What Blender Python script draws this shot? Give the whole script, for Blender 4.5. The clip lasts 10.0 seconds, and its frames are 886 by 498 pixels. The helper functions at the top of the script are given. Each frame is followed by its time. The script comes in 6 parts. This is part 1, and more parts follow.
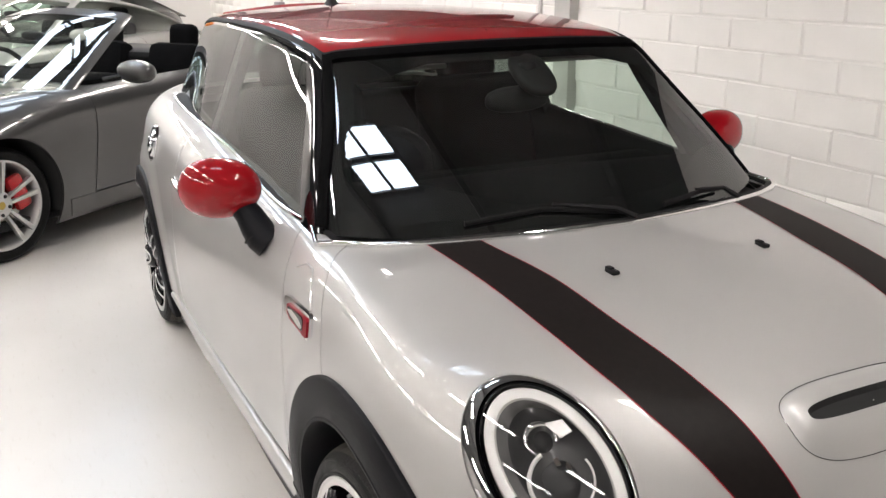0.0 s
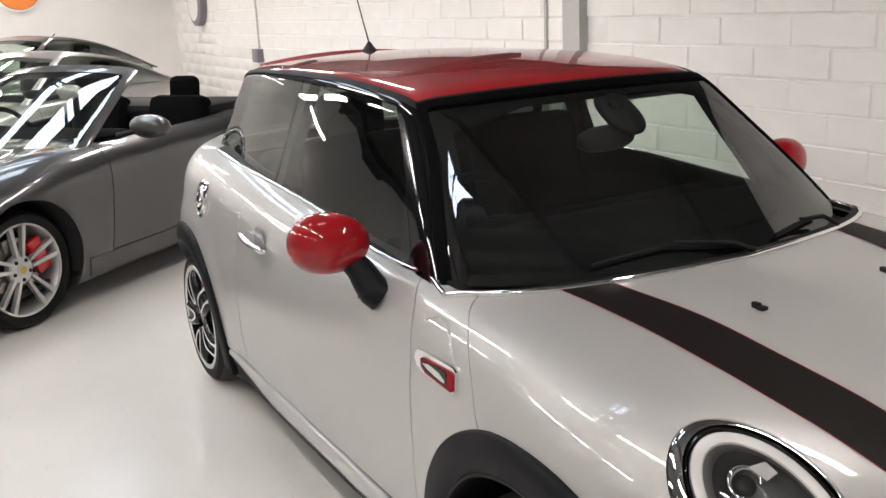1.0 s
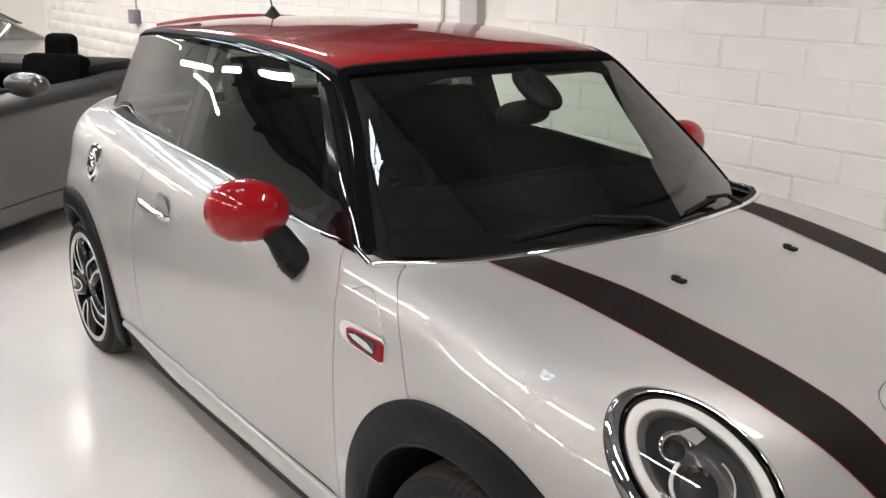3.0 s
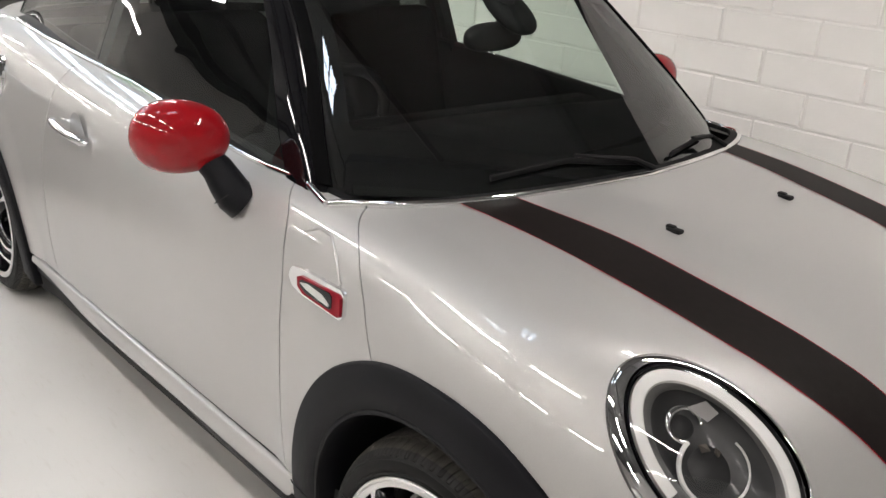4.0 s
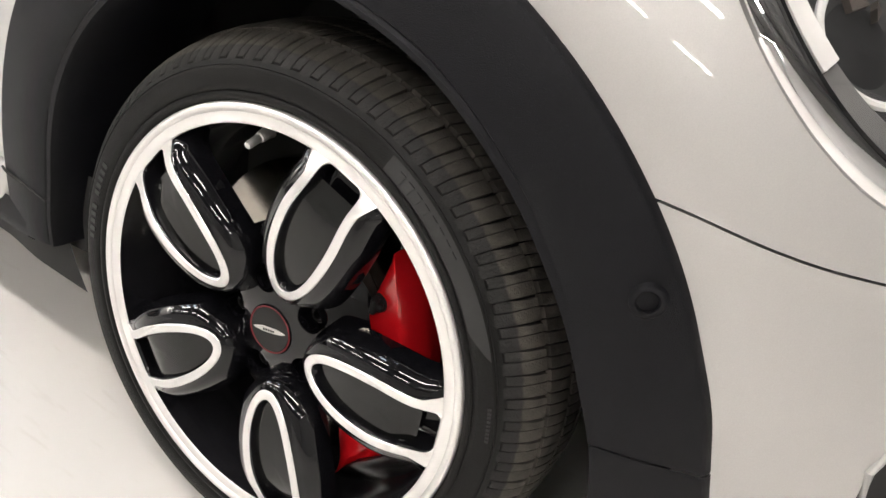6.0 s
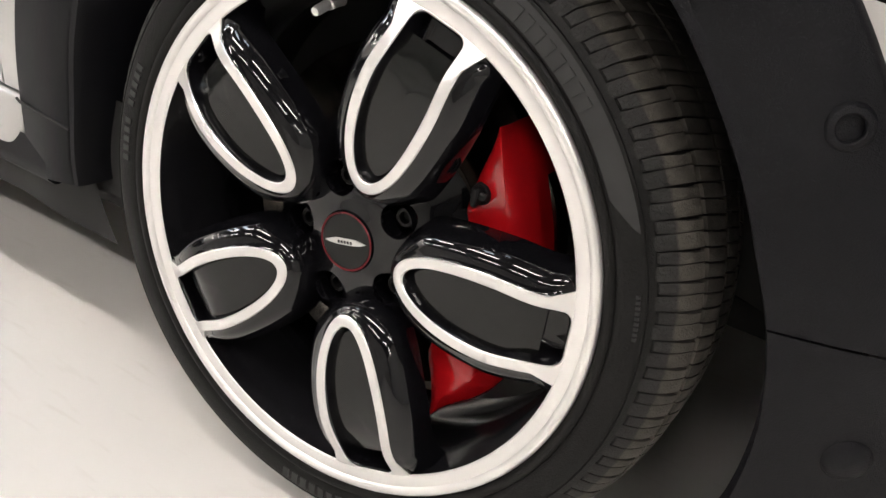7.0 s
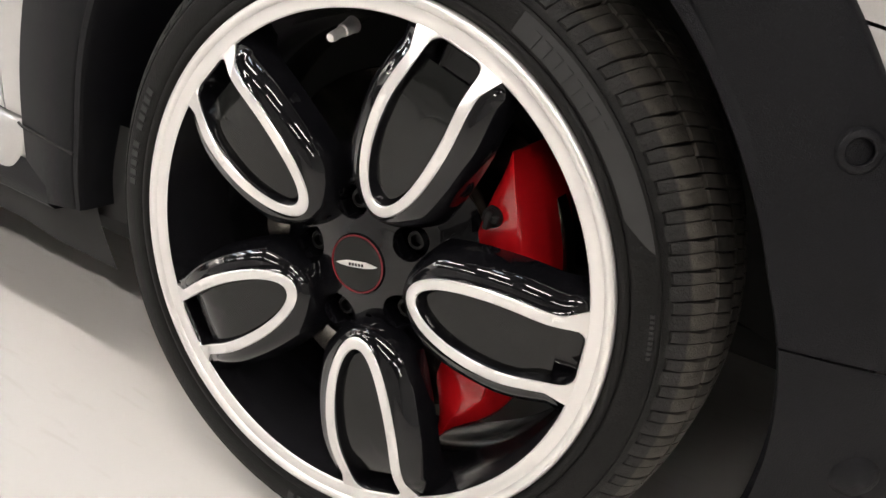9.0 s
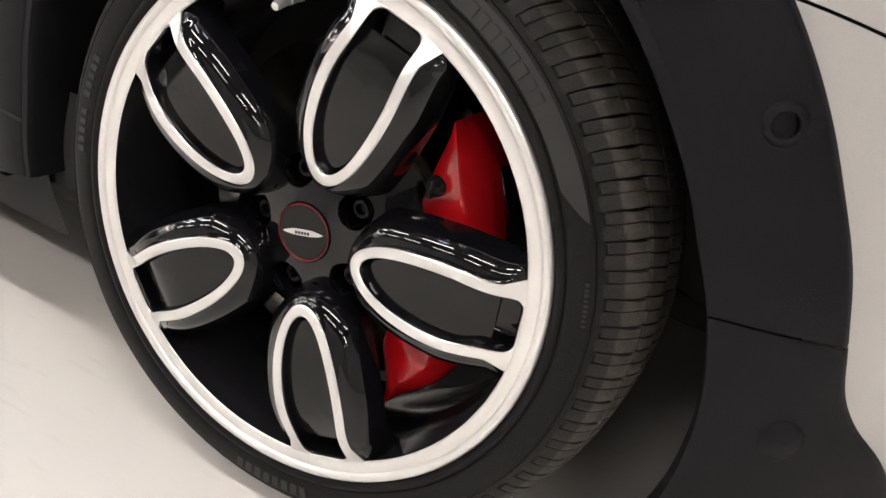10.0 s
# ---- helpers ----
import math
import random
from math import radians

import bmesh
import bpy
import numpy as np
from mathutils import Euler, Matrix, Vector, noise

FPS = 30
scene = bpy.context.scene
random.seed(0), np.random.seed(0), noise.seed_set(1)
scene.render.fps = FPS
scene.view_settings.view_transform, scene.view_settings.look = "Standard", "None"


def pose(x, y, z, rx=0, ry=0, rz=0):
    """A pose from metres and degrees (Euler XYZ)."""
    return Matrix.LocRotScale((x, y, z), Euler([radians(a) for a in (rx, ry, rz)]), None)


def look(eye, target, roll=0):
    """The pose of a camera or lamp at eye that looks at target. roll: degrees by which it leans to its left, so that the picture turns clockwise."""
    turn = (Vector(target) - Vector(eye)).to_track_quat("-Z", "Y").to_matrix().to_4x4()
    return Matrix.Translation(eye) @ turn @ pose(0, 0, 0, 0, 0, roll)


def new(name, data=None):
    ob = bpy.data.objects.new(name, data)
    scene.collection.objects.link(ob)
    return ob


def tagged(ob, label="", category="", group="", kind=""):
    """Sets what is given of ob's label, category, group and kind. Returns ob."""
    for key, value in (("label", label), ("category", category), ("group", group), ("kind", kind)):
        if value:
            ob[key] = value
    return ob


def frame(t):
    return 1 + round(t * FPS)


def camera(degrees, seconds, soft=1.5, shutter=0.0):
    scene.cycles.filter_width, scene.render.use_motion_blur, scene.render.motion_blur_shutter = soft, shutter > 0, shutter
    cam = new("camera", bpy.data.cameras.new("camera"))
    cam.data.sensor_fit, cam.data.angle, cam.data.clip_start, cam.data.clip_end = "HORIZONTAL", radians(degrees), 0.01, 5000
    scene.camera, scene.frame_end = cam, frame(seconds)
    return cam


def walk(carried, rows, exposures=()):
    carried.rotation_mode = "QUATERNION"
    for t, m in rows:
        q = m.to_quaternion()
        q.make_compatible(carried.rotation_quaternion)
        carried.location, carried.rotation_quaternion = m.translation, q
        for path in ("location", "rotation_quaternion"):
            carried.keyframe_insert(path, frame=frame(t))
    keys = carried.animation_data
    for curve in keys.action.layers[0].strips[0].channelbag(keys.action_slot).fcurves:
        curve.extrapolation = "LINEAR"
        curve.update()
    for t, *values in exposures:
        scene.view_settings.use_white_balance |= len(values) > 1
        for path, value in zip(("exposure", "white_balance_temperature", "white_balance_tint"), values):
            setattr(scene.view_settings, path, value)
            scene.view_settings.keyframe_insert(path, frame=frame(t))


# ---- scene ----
cam = camera(51.8, 10.0, soft=1.5)
PATH = [
    (0, (1.551, -1.371, 1.562), (-0.166, -0.535, 0.966), -0.4),
    (0.5, (1.446, -1.516, 1.605), (-0.274, -0.629, 1.1), -0.8),
    (1, (1.332, -1.718, 1.594), (-0.358, -0.786, 1.07), -2.7),
    (1.5, (1.297, -1.755, 1.602), (-0.374, -0.833, 1.003), -0.8),
    (2, (1.3, -1.769, 1.599), (-0.354, -0.771, 1.08), -0.6),
    (2.1, (1.302, -1.77, 1.606), (-0.339, -0.758, 1.076), -0.4),
    (3.3, (1.206, -1.829, 1.556), (-0.284, -0.636, 0.959), 0.7),
    (3.5, (1.157, -1.805, 1.539), (-0.307, -0.598, 0.905), 0.8),
    (4, (0.996, -1.736, 1.512), (-0.384, -0.475, 0.801), 3.7),
    (4.1, (0.974, -1.725, 1.488), (-0.38, -0.437, 0.775), 4.1),
    (4.5, (0.798, -1.693, 1.427), (-0.309, -0.309, 0.5), 6.0),
    (4.8, (0.641, -1.689, 1.38), (-0.219, -0.228, 0.319), 7.8),
    (5, (0.59, -1.66, 1.295), (-0.214, -0.172, 0.228), 9.9),
    (5.5, (0.527, -1.505, 1.084), (-0.335, -0.049, 0.018), 11.1),
    (6, (0.517, -1.396, 0.827), (-0.382, 0.144, -0.078), 12.3),
    (6.2, (0.506, -1.373, 0.748), (-0.429, 0.168, -0.118), 10.9),
    (7.3, (0.408, -1.367, 0.619), (-0.524, 0.203, -0.197), 9.0),
    (7.5, (0.405, -1.365, 0.612), (-0.527, 0.204, -0.205), 8.9),
    (8, (0.398, -1.379, 0.612), (-0.515, 0.216, -0.177), 9.2),
    (8.5, (0.395, -1.395, 0.618), (-0.529, 0.214, -0.129), 9.7),
    (9, (0.405, -1.399, 0.622), (-0.495, 0.224, -0.124), 9.9),
    (9.5, (0.415, -1.4, 0.633), (-0.403, 0.254, -0.139), 11.3),
    (10, (0.432, -1.394, 0.628), (-0.403, 0.241, -0.165), 11.0),
]
walk(cam, [(t, look(eye, target, roll)) for t, eye, target, roll in PATH], [(0, 0.3, 6700, 12), (0.6, 0.04, 6700, 12), (2.2, 0.12, 6700, 12), (3.3, 0.18, 6700, 11), (4.5, 0.07, 6650, 11), (5.0, 0.05, 6650, 11), (5.5, 0.42, 6700, 11), (6.0, 0.84, 6750, 11), (6.4, 0.80, 6750, 11), (7.3, 0.68, 6850, 12), (10, 0.66, 6850, 12)])

# ---------------------------------------------------------------- light and exposure
world = bpy.data.worlds.new("showroom_sky")
scene.world = world
world.use_nodes = True
_bg = world.node_tree.nodes["Background"]
_sky = world.node_tree.nodes.new("ShaderNodeTexSky")
_sky.sky_type = "NISHITA"
_sky.sun_disc = False
_sky.sun_elevation = radians(40)
_sky.sun_rotation = radians(120)
world.node_tree.links.new(_sky.outputs[0], _bg.inputs[0])
_bg.inputs[1].default_value = 0.1

TUBE_POWER = 46.0
SKY_POWER = 9.0


# ---------------------------------------------------------------- materials
def mat(name, base, rough=0.5, metal=0.0, coat=0.0, coat_rough=0.03, vary=0.06, scale=8.0, bump=0.0, bump_scale=200.0,
        emit=None, power=0.0, trans=0.0, ior=1.45, rough_vary=0.0, second=None, second_scale=2.0, spec=0.5):
    """A procedural material: two scales of colour variation, roughness variation and fine relief."""
    m = bpy.data.materials.new(name)
    m.use_nodes = True
    nt = m.node_tree
    bs = nt.nodes["Principled BSDF"]
    link = nt.links.new
    if emit:
        bs.inputs["Emission Color"].default_value = (*emit, 1)
        bs.inputs["Emission Strength"].default_value = power
    bs.inputs["Roughness"].default_value = rough
    bs.inputs["Metallic"].default_value = metal
    bs.inputs["Coat Weight"].default_value = coat
    bs.inputs["Coat Roughness"].default_value = coat_rough
    bs.inputs["Transmission Weight"].default_value = trans
    bs.inputs["IOR"].default_value = ior
    bs.inputs["Specular IOR Level"].default_value = spec
    bs.inputs["Base Color"].default_value = (*base, 1)
    if vary or bump or rough_vary or second:
        tc = nt.nodes.new("ShaderNodeTexCoord")
        n1 = nt.nodes.new("ShaderNodeTexNoise")
        n1.inputs["Scale"].default_value = scale
        n1.inputs["Detail"].default_value = 6
        link(tc.outputs["Object"], n1.inputs["Vector"])
        n2 = nt.nodes.new("ShaderNodeTexNoise")
        n2.inputs["Scale"].default_value = second_scale
        n2.inputs["Detail"].default_value = 4
        link(tc.outputs["Object"], n2.inputs["Vector"])
        mixn = nt.nodes.new("ShaderNodeMath")
        mixn.operation = "MULTIPLY_ADD"
        link(n1.outputs["Fac"], mixn.inputs[0])
        mixn.inputs[1].default_value = 0.6
        half = nt.nodes.new("ShaderNodeMath")
        half.operation = "MULTIPLY"
        half.inputs[1].default_value = 0.4
        link(n2.outputs["Fac"], half.inputs[0])
        link(half.outputs[0], mixn.inputs[2])
        ramp = nt.nodes.new("ShaderNodeMix")
        ramp.data_type = "RGBA"
        lo = second or tuple(c * (1 - vary * 2) for c in base)
        hi = tuple(min(1, c * (1 + vary)) for c in base)
        ramp.inputs["A"].default_value = (*lo, 1)
        ramp.inputs["B"].default_value = (*hi, 1)
        stretch = nt.nodes.new("ShaderNodeMapRange")
        stretch.inputs["From Min"].default_value = 0.35
        stretch.inputs["From Max"].default_value = 0.65
        link(mixn.outputs[0], stretch.inputs["Value"])
        link(stretch.outputs[0], ramp.inputs["Factor"])
        link(ramp.outputs["Result"], bs.inputs["Base Color"])
        if rough_vary:
            rr = nt.nodes.new("ShaderNodeMapRange")
            rr.inputs["To Min"].default_value = max(0.01, rough - rough_vary)
            rr.inputs["To Max"].default_value = min(1, rough + rough_vary)
            link(stretch.outputs[0], rr.inputs["Value"])
            link(rr.outputs[0], bs.inputs["Roughness"])
        if bump:
            nb = nt.nodes.new("ShaderNodeTexNoise")
            nb.inputs["Scale"].default_value = bump_scale
            nb.inputs["Detail"].default_value = 5
            link(tc.outputs["Object"], nb.inputs["Vector"])
            b = nt.nodes.new("ShaderNodeBump")
            b.inputs["Strength"].default_value = bump
            b.inputs["Distance"].default_value = 0.002
            link(nb.outputs["Fac"], b.inputs["Height"])
            link(b.outputs[0], bs.inputs["Normal"])
    return m


def glass_mat(name, tint, rough=0.0, gloss=0.05, steepness=4.6):
    """Thin tinted glazing: a clear gloss over a tinted see-through sheet."""
    m = bpy.data.materials.new(name)
    m.use_nodes = True
    nt = m.node_tree
    nt.nodes.remove(nt.nodes["Principled BSDF"])
    out = nt.nodes["Material Output"]
    facing = nt.nodes.new("ShaderNodeLayerWeight")
    facing.inputs["Blend"].default_value = 0.5
    steep = nt.nodes.new("ShaderNodeMath")
    steep.operation = "POWER"
    steep.inputs[1].default_value = steepness
    nt.links.new(facing.outputs["Facing"], steep.inputs[0])
    fres = nt.nodes.new("ShaderNodeMapRange")
    fres.inputs["To Min"].default_value = gloss
    fres.inputs["To Max"].default_value = 0.92
    nt.links.new(steep.outputs[0], fres.inputs["Value"])
    gl = nt.nodes.new("ShaderNodeBsdfGlossy")
    gl.inputs["Roughness"].default_value = rough
    tr = nt.nodes.new("ShaderNodeBsdfTransparent")
    tr.inputs["Color"].default_value = (*tint, 1)
    mx = nt.nodes.new("ShaderNodeMixShader")
    nt.links.new(fres.outputs[0], mx.inputs[0])
    nt.links.new(tr.outputs[0], mx.inputs[1])
    nt.links.new(gl.outputs[0], mx.inputs[2])
    nt.links.new(mx.outputs[0], out.inputs[0])
    return m


M_PAINT = mat("silver_white_paint", (0.475, 0.467, 0.455), rough=0.46, metal=0.38, coat=1.0, coat_rough=0.02, vary=0.03, scale=900, second_scale=3)
M_RED = mat("red_roof_paint", (0.315, 0.0027, 0.0075), rough=0.45, metal=0.0, spec=0.1, coat=1.0, coat_rough=0.02, vary=0.04, scale=700)
M_STRIPE = mat("dark_stripe_vinyl", (0.010, 0.0075, 0.007), rough=0.5, spec=0.14, coat=0.0, vary=0.10, scale=60)
M_BADGERED = mat("crimson_badge_red", (0.24, 0.002, 0.012), rough=0.35, spec=0.3, vary=0.03)
M_PINRED = mat("red_pinstripe", (0.30, 0.006, 0.015), rough=0.45, spec=0.2)
M_CLAD = mat("black_wheel_arch_plastic", (0.0040, 0.0041, 0.0058), rough=0.48, spec=0.21, vary=0.10, scale=30, bump=0.35, bump_scale=900)
M_BLACKGLOSS = mat("gloss_black", (0.004, 0.004, 0.005), rough=0.06, spec=0.22, coat=0.5, coat_rough=0.02, vary=0.05)
M_BLACK = mat("matt_black", (0.007, 0.007, 0.0075), rough=0.6, spec=0.25, vary=0.1)
M_FRIT = mat("black_glass_edge", (0.003, 0.003, 0.0032), rough=0.7, spec=0.03, vary=0.1)
M_DARK = mat("underside_black", (0.016, 0.016, 0.016), rough=0.8, vary=0.1)
M_CHROME = mat("chrome", (0.86, 0.86, 0.86), rough=0.05, metal=1.0, vary=0.02)
M_ALLOY = mat("machined_alloy", (0.80, 0.785, 0.77), rough=0.30, metal=0.7, vary=0.01, scale=3)
M_TYRE = mat("tyre_rubber", (0.0058, 0.0056, 0.0055), rough=0.5, spec=0.2, vary=0.2, scale=25, bump=0.3, bump_scale=700, rough_vary=0.08)
M_TREAD = mat("worn_tread_rubber", (0.066, 0.059, 0.050), rough=0.8, vary=0.3, scale=60, bump=0.5, bump_scale=500)


def worn_band(m):
    """The outer part of the shoulder has not touched the road: it stays dark, with an uneven border."""
    nt = m.node_tree
    bs = nt.nodes["Principled BSDF"]
    tc = nt.nodes.new("ShaderNodeTexCoord")
    sep = nt.nodes.new("ShaderNodeSeparateXYZ")
    nz = nt.nodes.new("ShaderNodeTexNoise")
    nz.inputs["Scale"].default_value = 90
    add = nt.nodes.new("ShaderNodeMath")
    add.operation = "MULTIPLY_ADD"
    add.inputs[1].default_value = 0.008
    rng = nt.nodes.new("ShaderNodeMapRange")
    rng.inputs["From Min"].default_value = 0.0205
    rng.inputs["From Max"].default_value = 0.0225
    mx = nt.nodes.new("ShaderNodeMix")
    mx.data_type = "RGBA"
    mx.inputs["A"].default_value = (0.012, 0.0118, 0.0112, 1)
    old = bs.inputs["Base Color"].links[0].from_socket
    link = nt.links.new
    link(tc.outputs["Object"], sep.inputs[0])
    link(tc.outputs["Object"], nz.inputs["Vector"])
    link(nz.outputs["Fac"], add.inputs[0])
    link(sep.outputs["Y"], add.inputs[2])
    link(add.outputs[0], rng.inputs["Value"])
    link(rng.outputs[0], mx.inputs["Factor"])
    link(old, mx.inputs["B"])
    link(mx.outputs["Result"], bs.inputs["Base Color"])


worn_band(M_TREAD)
M_CALIPER = mat("red_caliper_paint", (0.50, 0.007, 0.011), rough=0.25, coat=0.8, vary=0.06, scale=30)
M_DISC = mat("brake_disc_steel", (0.40, 0.37, 0.33), rough=0.16, metal=1.0, vary=0.10, scale=60)
M_RUST = mat("disc_bell", (0.16, 0.14, 0.125), rough=0.6, metal=0.5, vary=0.2, scale=40)
M_GLASS = glass_mat("windscreen_glass", (0.86, 0.945, 0.89), gloss=0.18, steepness=6.5)
M_TINT = glass_mat("side_glass", (0.84, 0.92, 0.87), gloss=0.10, steepness=6.0)
M_PRIVACY = glass_mat("dark_rear_glass", (0.16, 0.19, 0.17), gloss=0.10, steepness=7.0)
M_CLEAR = glass_mat("lamp_lens", (0.95, 0.95, 0.95))
M_INTERIOR = mat("cabin_trim", (0.0045, 0.0045, 0.0048), rough=0.85, spec=0.04, vary=0.15, bump=0.3, bump_scale=300)
M_BOLT = mat("wheel_bolt_steel", (0.028, 0.028, 0.028), rough=0.35, metal=0.9, vary=0.1)


# ---------------------------------------------------------------- mesh helpers
def make(name, V, F, material, parent=None, label="", normals=None, sharp=38, at=None):
    """One mesh object out of vertices and faces."""
    me = bpy.data.meshes.new(name)
    me.from_pydata([tuple(map(float, v)) for v in V], [], [tuple(int(i) for i in q) for q in F])
    me.validate(clean_customdata=False)
    me.materials.append(material)
    me.shade_smooth()
    if normals is not None and len(normals) == len(me.vertices):
        me.normals_split_custom_set_from_vertices([tuple(map(float, n)) for n in normals])
    elif sharp:
        me.set_sharp_from_angle(angle=radians(sharp))
    ob = new(name, me)
    if parent is not None:
        ob.parent = parent
    if at is not None:
        ob.matrix_basis = at
    if label:
        tagged(ob, label)
    return ob


def part(name, geo, material, parent, label="", sharp=38, at=None):
    return make(name, geo[0], geo[1], material, parent, label, sharp=sharp, at=at)


def join(*geos):
    V, F, n = [], [], 0
    for g in geos:
        V.extend(tuple(v) for v in g[0])
        F.extend(tuple(i + n for i in q) for q in g[1])
        n += len(g[0])
    return V, F


def moved(geo, m):
    return [tuple(m @ Vector(v)) for v in geo[0]], geo[1]


def turned(geo):
    return geo[0], [tuple(reversed(q)) for q in geo[1]]


def lathe(profile, n=64, axis="y", close=False):
    """Turns (radius, height) pairs about an axis through the origin."""
    V, F = [], []
    k = len(profile)
    for i in range(n):
        a = 2 * math.pi * i / n
        for r, h in profile:
            c, s = r * math.cos(a), r * math.sin(a)
            V.append((c, h, s) if axis == "y" else (c, s, h) if axis == "z" else (h, c, s))
    for i in range(n):
        j = (i + 1) % n
        for a in range(k if close else k - 1):
            b = (a + 1) % k
            F.append((i * k + a, i * k + b, j * k + b, j * k + a))
    return V, F


def tube(points, r, n=8, closed=False, flat=1.0):
    """A round rod along points; r may be a list."""
    P = [Vector(p) for p in points]
    V, F = [], []
    up = Vector((0, 0, 1))
    m = len(P)
    for i, p in enumerate(P):
        if closed:
            d = P[(i + 1) % m] - P[i - 1]
        else:
            d = P[min(i + 1, m - 1)] - P[max(i - 1, 0)]
        d.normalize()
        a = d.cross(up)
        if a.length < 0.05:
            a = d.cross(Vector((1, 0, 0)))
        a.normalize()
        b = a.cross(d)
        rr = r[i] if isinstance(r, (list, tuple)) else r
        for k in range(n):
            t = 2 * math.pi * k / n
            V.append(tuple(p + a * (rr * math.cos(t)) + b * (rr * flat * math.sin(t))))
    for i in range(m if closed else m - 1):
        j = (i + 1) % m
        for k in range(n):
            l = (k + 1) % n
            F.append((i * n + k, i * n + l, j * n + l, j * n + k))
    if not closed:
        F.append(tuple(range(n))[::-1])
        F.append(tuple((m - 1) * n + k for k in range(n)))
    return V, F


def rbox(sx, sy, sz, bevel=0.01, segments=2, centre=(0, 0, 0)):
    """A box with rounded edges."""
    bm = bmesh.new()
    bmesh.ops.create_cube(bm, size=1)
    bmesh.ops.scale(bm, vec=(sx, sy, sz), verts=bm.verts)
    if bevel:
        bmesh.ops.bevel(bm, geom=bm.edges[:] + bm.verts[:], offset=min(bevel, 0.49 * min(sx, sy, sz)), segments=segments, affect="EDGES", profile=0.5)
    V = [tuple(Vector(v.co) + Vector(centre)) for v in bm.verts]
    F = [tuple(v.index for v in q.verts) for q in bm.faces]
    bm.free()
    return V, F


def surf(fn, nu, nv, closed_u=False):
    """A grid of faces over fn(u, v), both 0 to 1."""
    V = [fn(i / (nu if closed_u else nu - 1), j / (nv - 1)) for i in range(nu) for j in range(nv)]
    F = []
    for i in range(nu if closed_u else nu - 1):
        a = (i + 1) % nu
        for j in range(nv - 1):
            F.append((i * nv + j, a * nv + j, a * nv + j + 1, i * nv + j + 1))
    return V, F


def spline(pairs):
    """A smooth monotone curve through (x, y) pairs, as a function of arrays."""
    xs = np.array([p[0] for p in pairs], float)
    ys = np.array([p[1] for p in pairs], float)
    d = np.diff(ys) / np.diff(xs)
    m = np.concatenate(([d[0]], (d[1:] + d[:-1]) / 2, [d[-1]]))
    for i in range(len(d)):
        if i > 0 and d[i - 1] * d[i] <= 0:
            m[i] = 0

    def at(x):
        x = np.clip(np.asarray(x, float), xs[0], xs[-1])
        i = np.clip(np.searchsorted(xs, x) - 1, 0, len(xs) - 2)
        h = xs[i + 1] - xs[i]
        t = (x - xs[i]) / h
        return ((2 * t**3 - 3 * t**2 + 1) * ys[i] + (t**3 - 2 * t**2 + t) * h * m[i]
                + (-2 * t**3 + 3 * t**2) * ys[i + 1] + (t**3 - t**2) * h * m[i + 1])
    return at


def smax(a, b, k):
    h = np.maximum(k - np.abs(a - b), 0)
    return np.maximum(a, b) + h * h / (4 * k)


def smooth(a, b, x):
    t = np.clip((x - a) / (b - a), 0, 1)
    return t * t * (3 - 2 * t)


def shell(field, origins, ways, far=2.2, steps=34):
    """Where rays from inside a solid leave it."""
    lo, hi = np.zeros(len(origins)), np.full(len(origins), far)
    for _ in range(steps):
        mid = (lo + hi) / 2
        inside = field(origins + ways * mid[:, None]) < 0
        lo, hi = np.where(inside, mid, lo), np.where(inside, hi, mid)
    return origins + ways * ((lo + hi) / 2)[:, None]


def gradient(field, P, e=0.004):
    g = np.stack([field(P + np.eye(3)[k] * e) - field(P - np.eye(3)[k] * e) for k in range(3)], 1)
    return g / np.maximum(np.linalg.norm(g, axis=1), 1e-9)[:, None]


def grid_tris(nu, nv):
    i, j = np.meshgrid(np.arange(nu - 1), np.arange(nv - 1), indexing="ij")
    a = (i * nv + j).ravel()
    b, c, d = a + nv, a + nv + 1, a + 1
    return np.concatenate([np.stack([a, b, c], 1), np.stack([a, c, d], 1)])


def clip(V, T, g):
    """The part of a triangle mesh where g > 0, cut along g = 0."""
    s = g > 0
    n = s[T].sum(1)
    keep = T[n == 3]
    V = list(map(tuple, V))
    cut = {}

    def edge(a, b):
        key = (a, b) if a < b else (b, a)
        if key not in cut:
            t = g[key[0]] / (g[key[0]] - g[key[1]])
            p, q = V[key[0]], V[key[1]]
            cut[key] = len(V)
            V.append(tuple(p[k] + (q[k] - p[k]) * t for k in range(3)))
        return cut[key]
    more = []
    for tri in T[(n == 1) | (n == 2)]:
        tri = [int(i) for i in tri]
        inside = [bool(s[i]) for i in tri]
        one = inside.index(True) if sum(inside) == 1 else inside.index(False)
        a, b, c = tri[one], tri[(one + 1) % 3], tri[(one + 2) % 3]
        ab, ac = edge(a, b), edge(a, c)
        if sum(inside) == 1:
            more.append((a, ab, ac))
        else:
            more += [(ab, b, c), (ab, c, ac)]
    T = np.concatenate([keep, np.array(more, int).reshape(-1, 3)])
    used, T = np.unique(T, return_inverse=True)
    return np.array(V)[used], T.reshape(-1, 3)


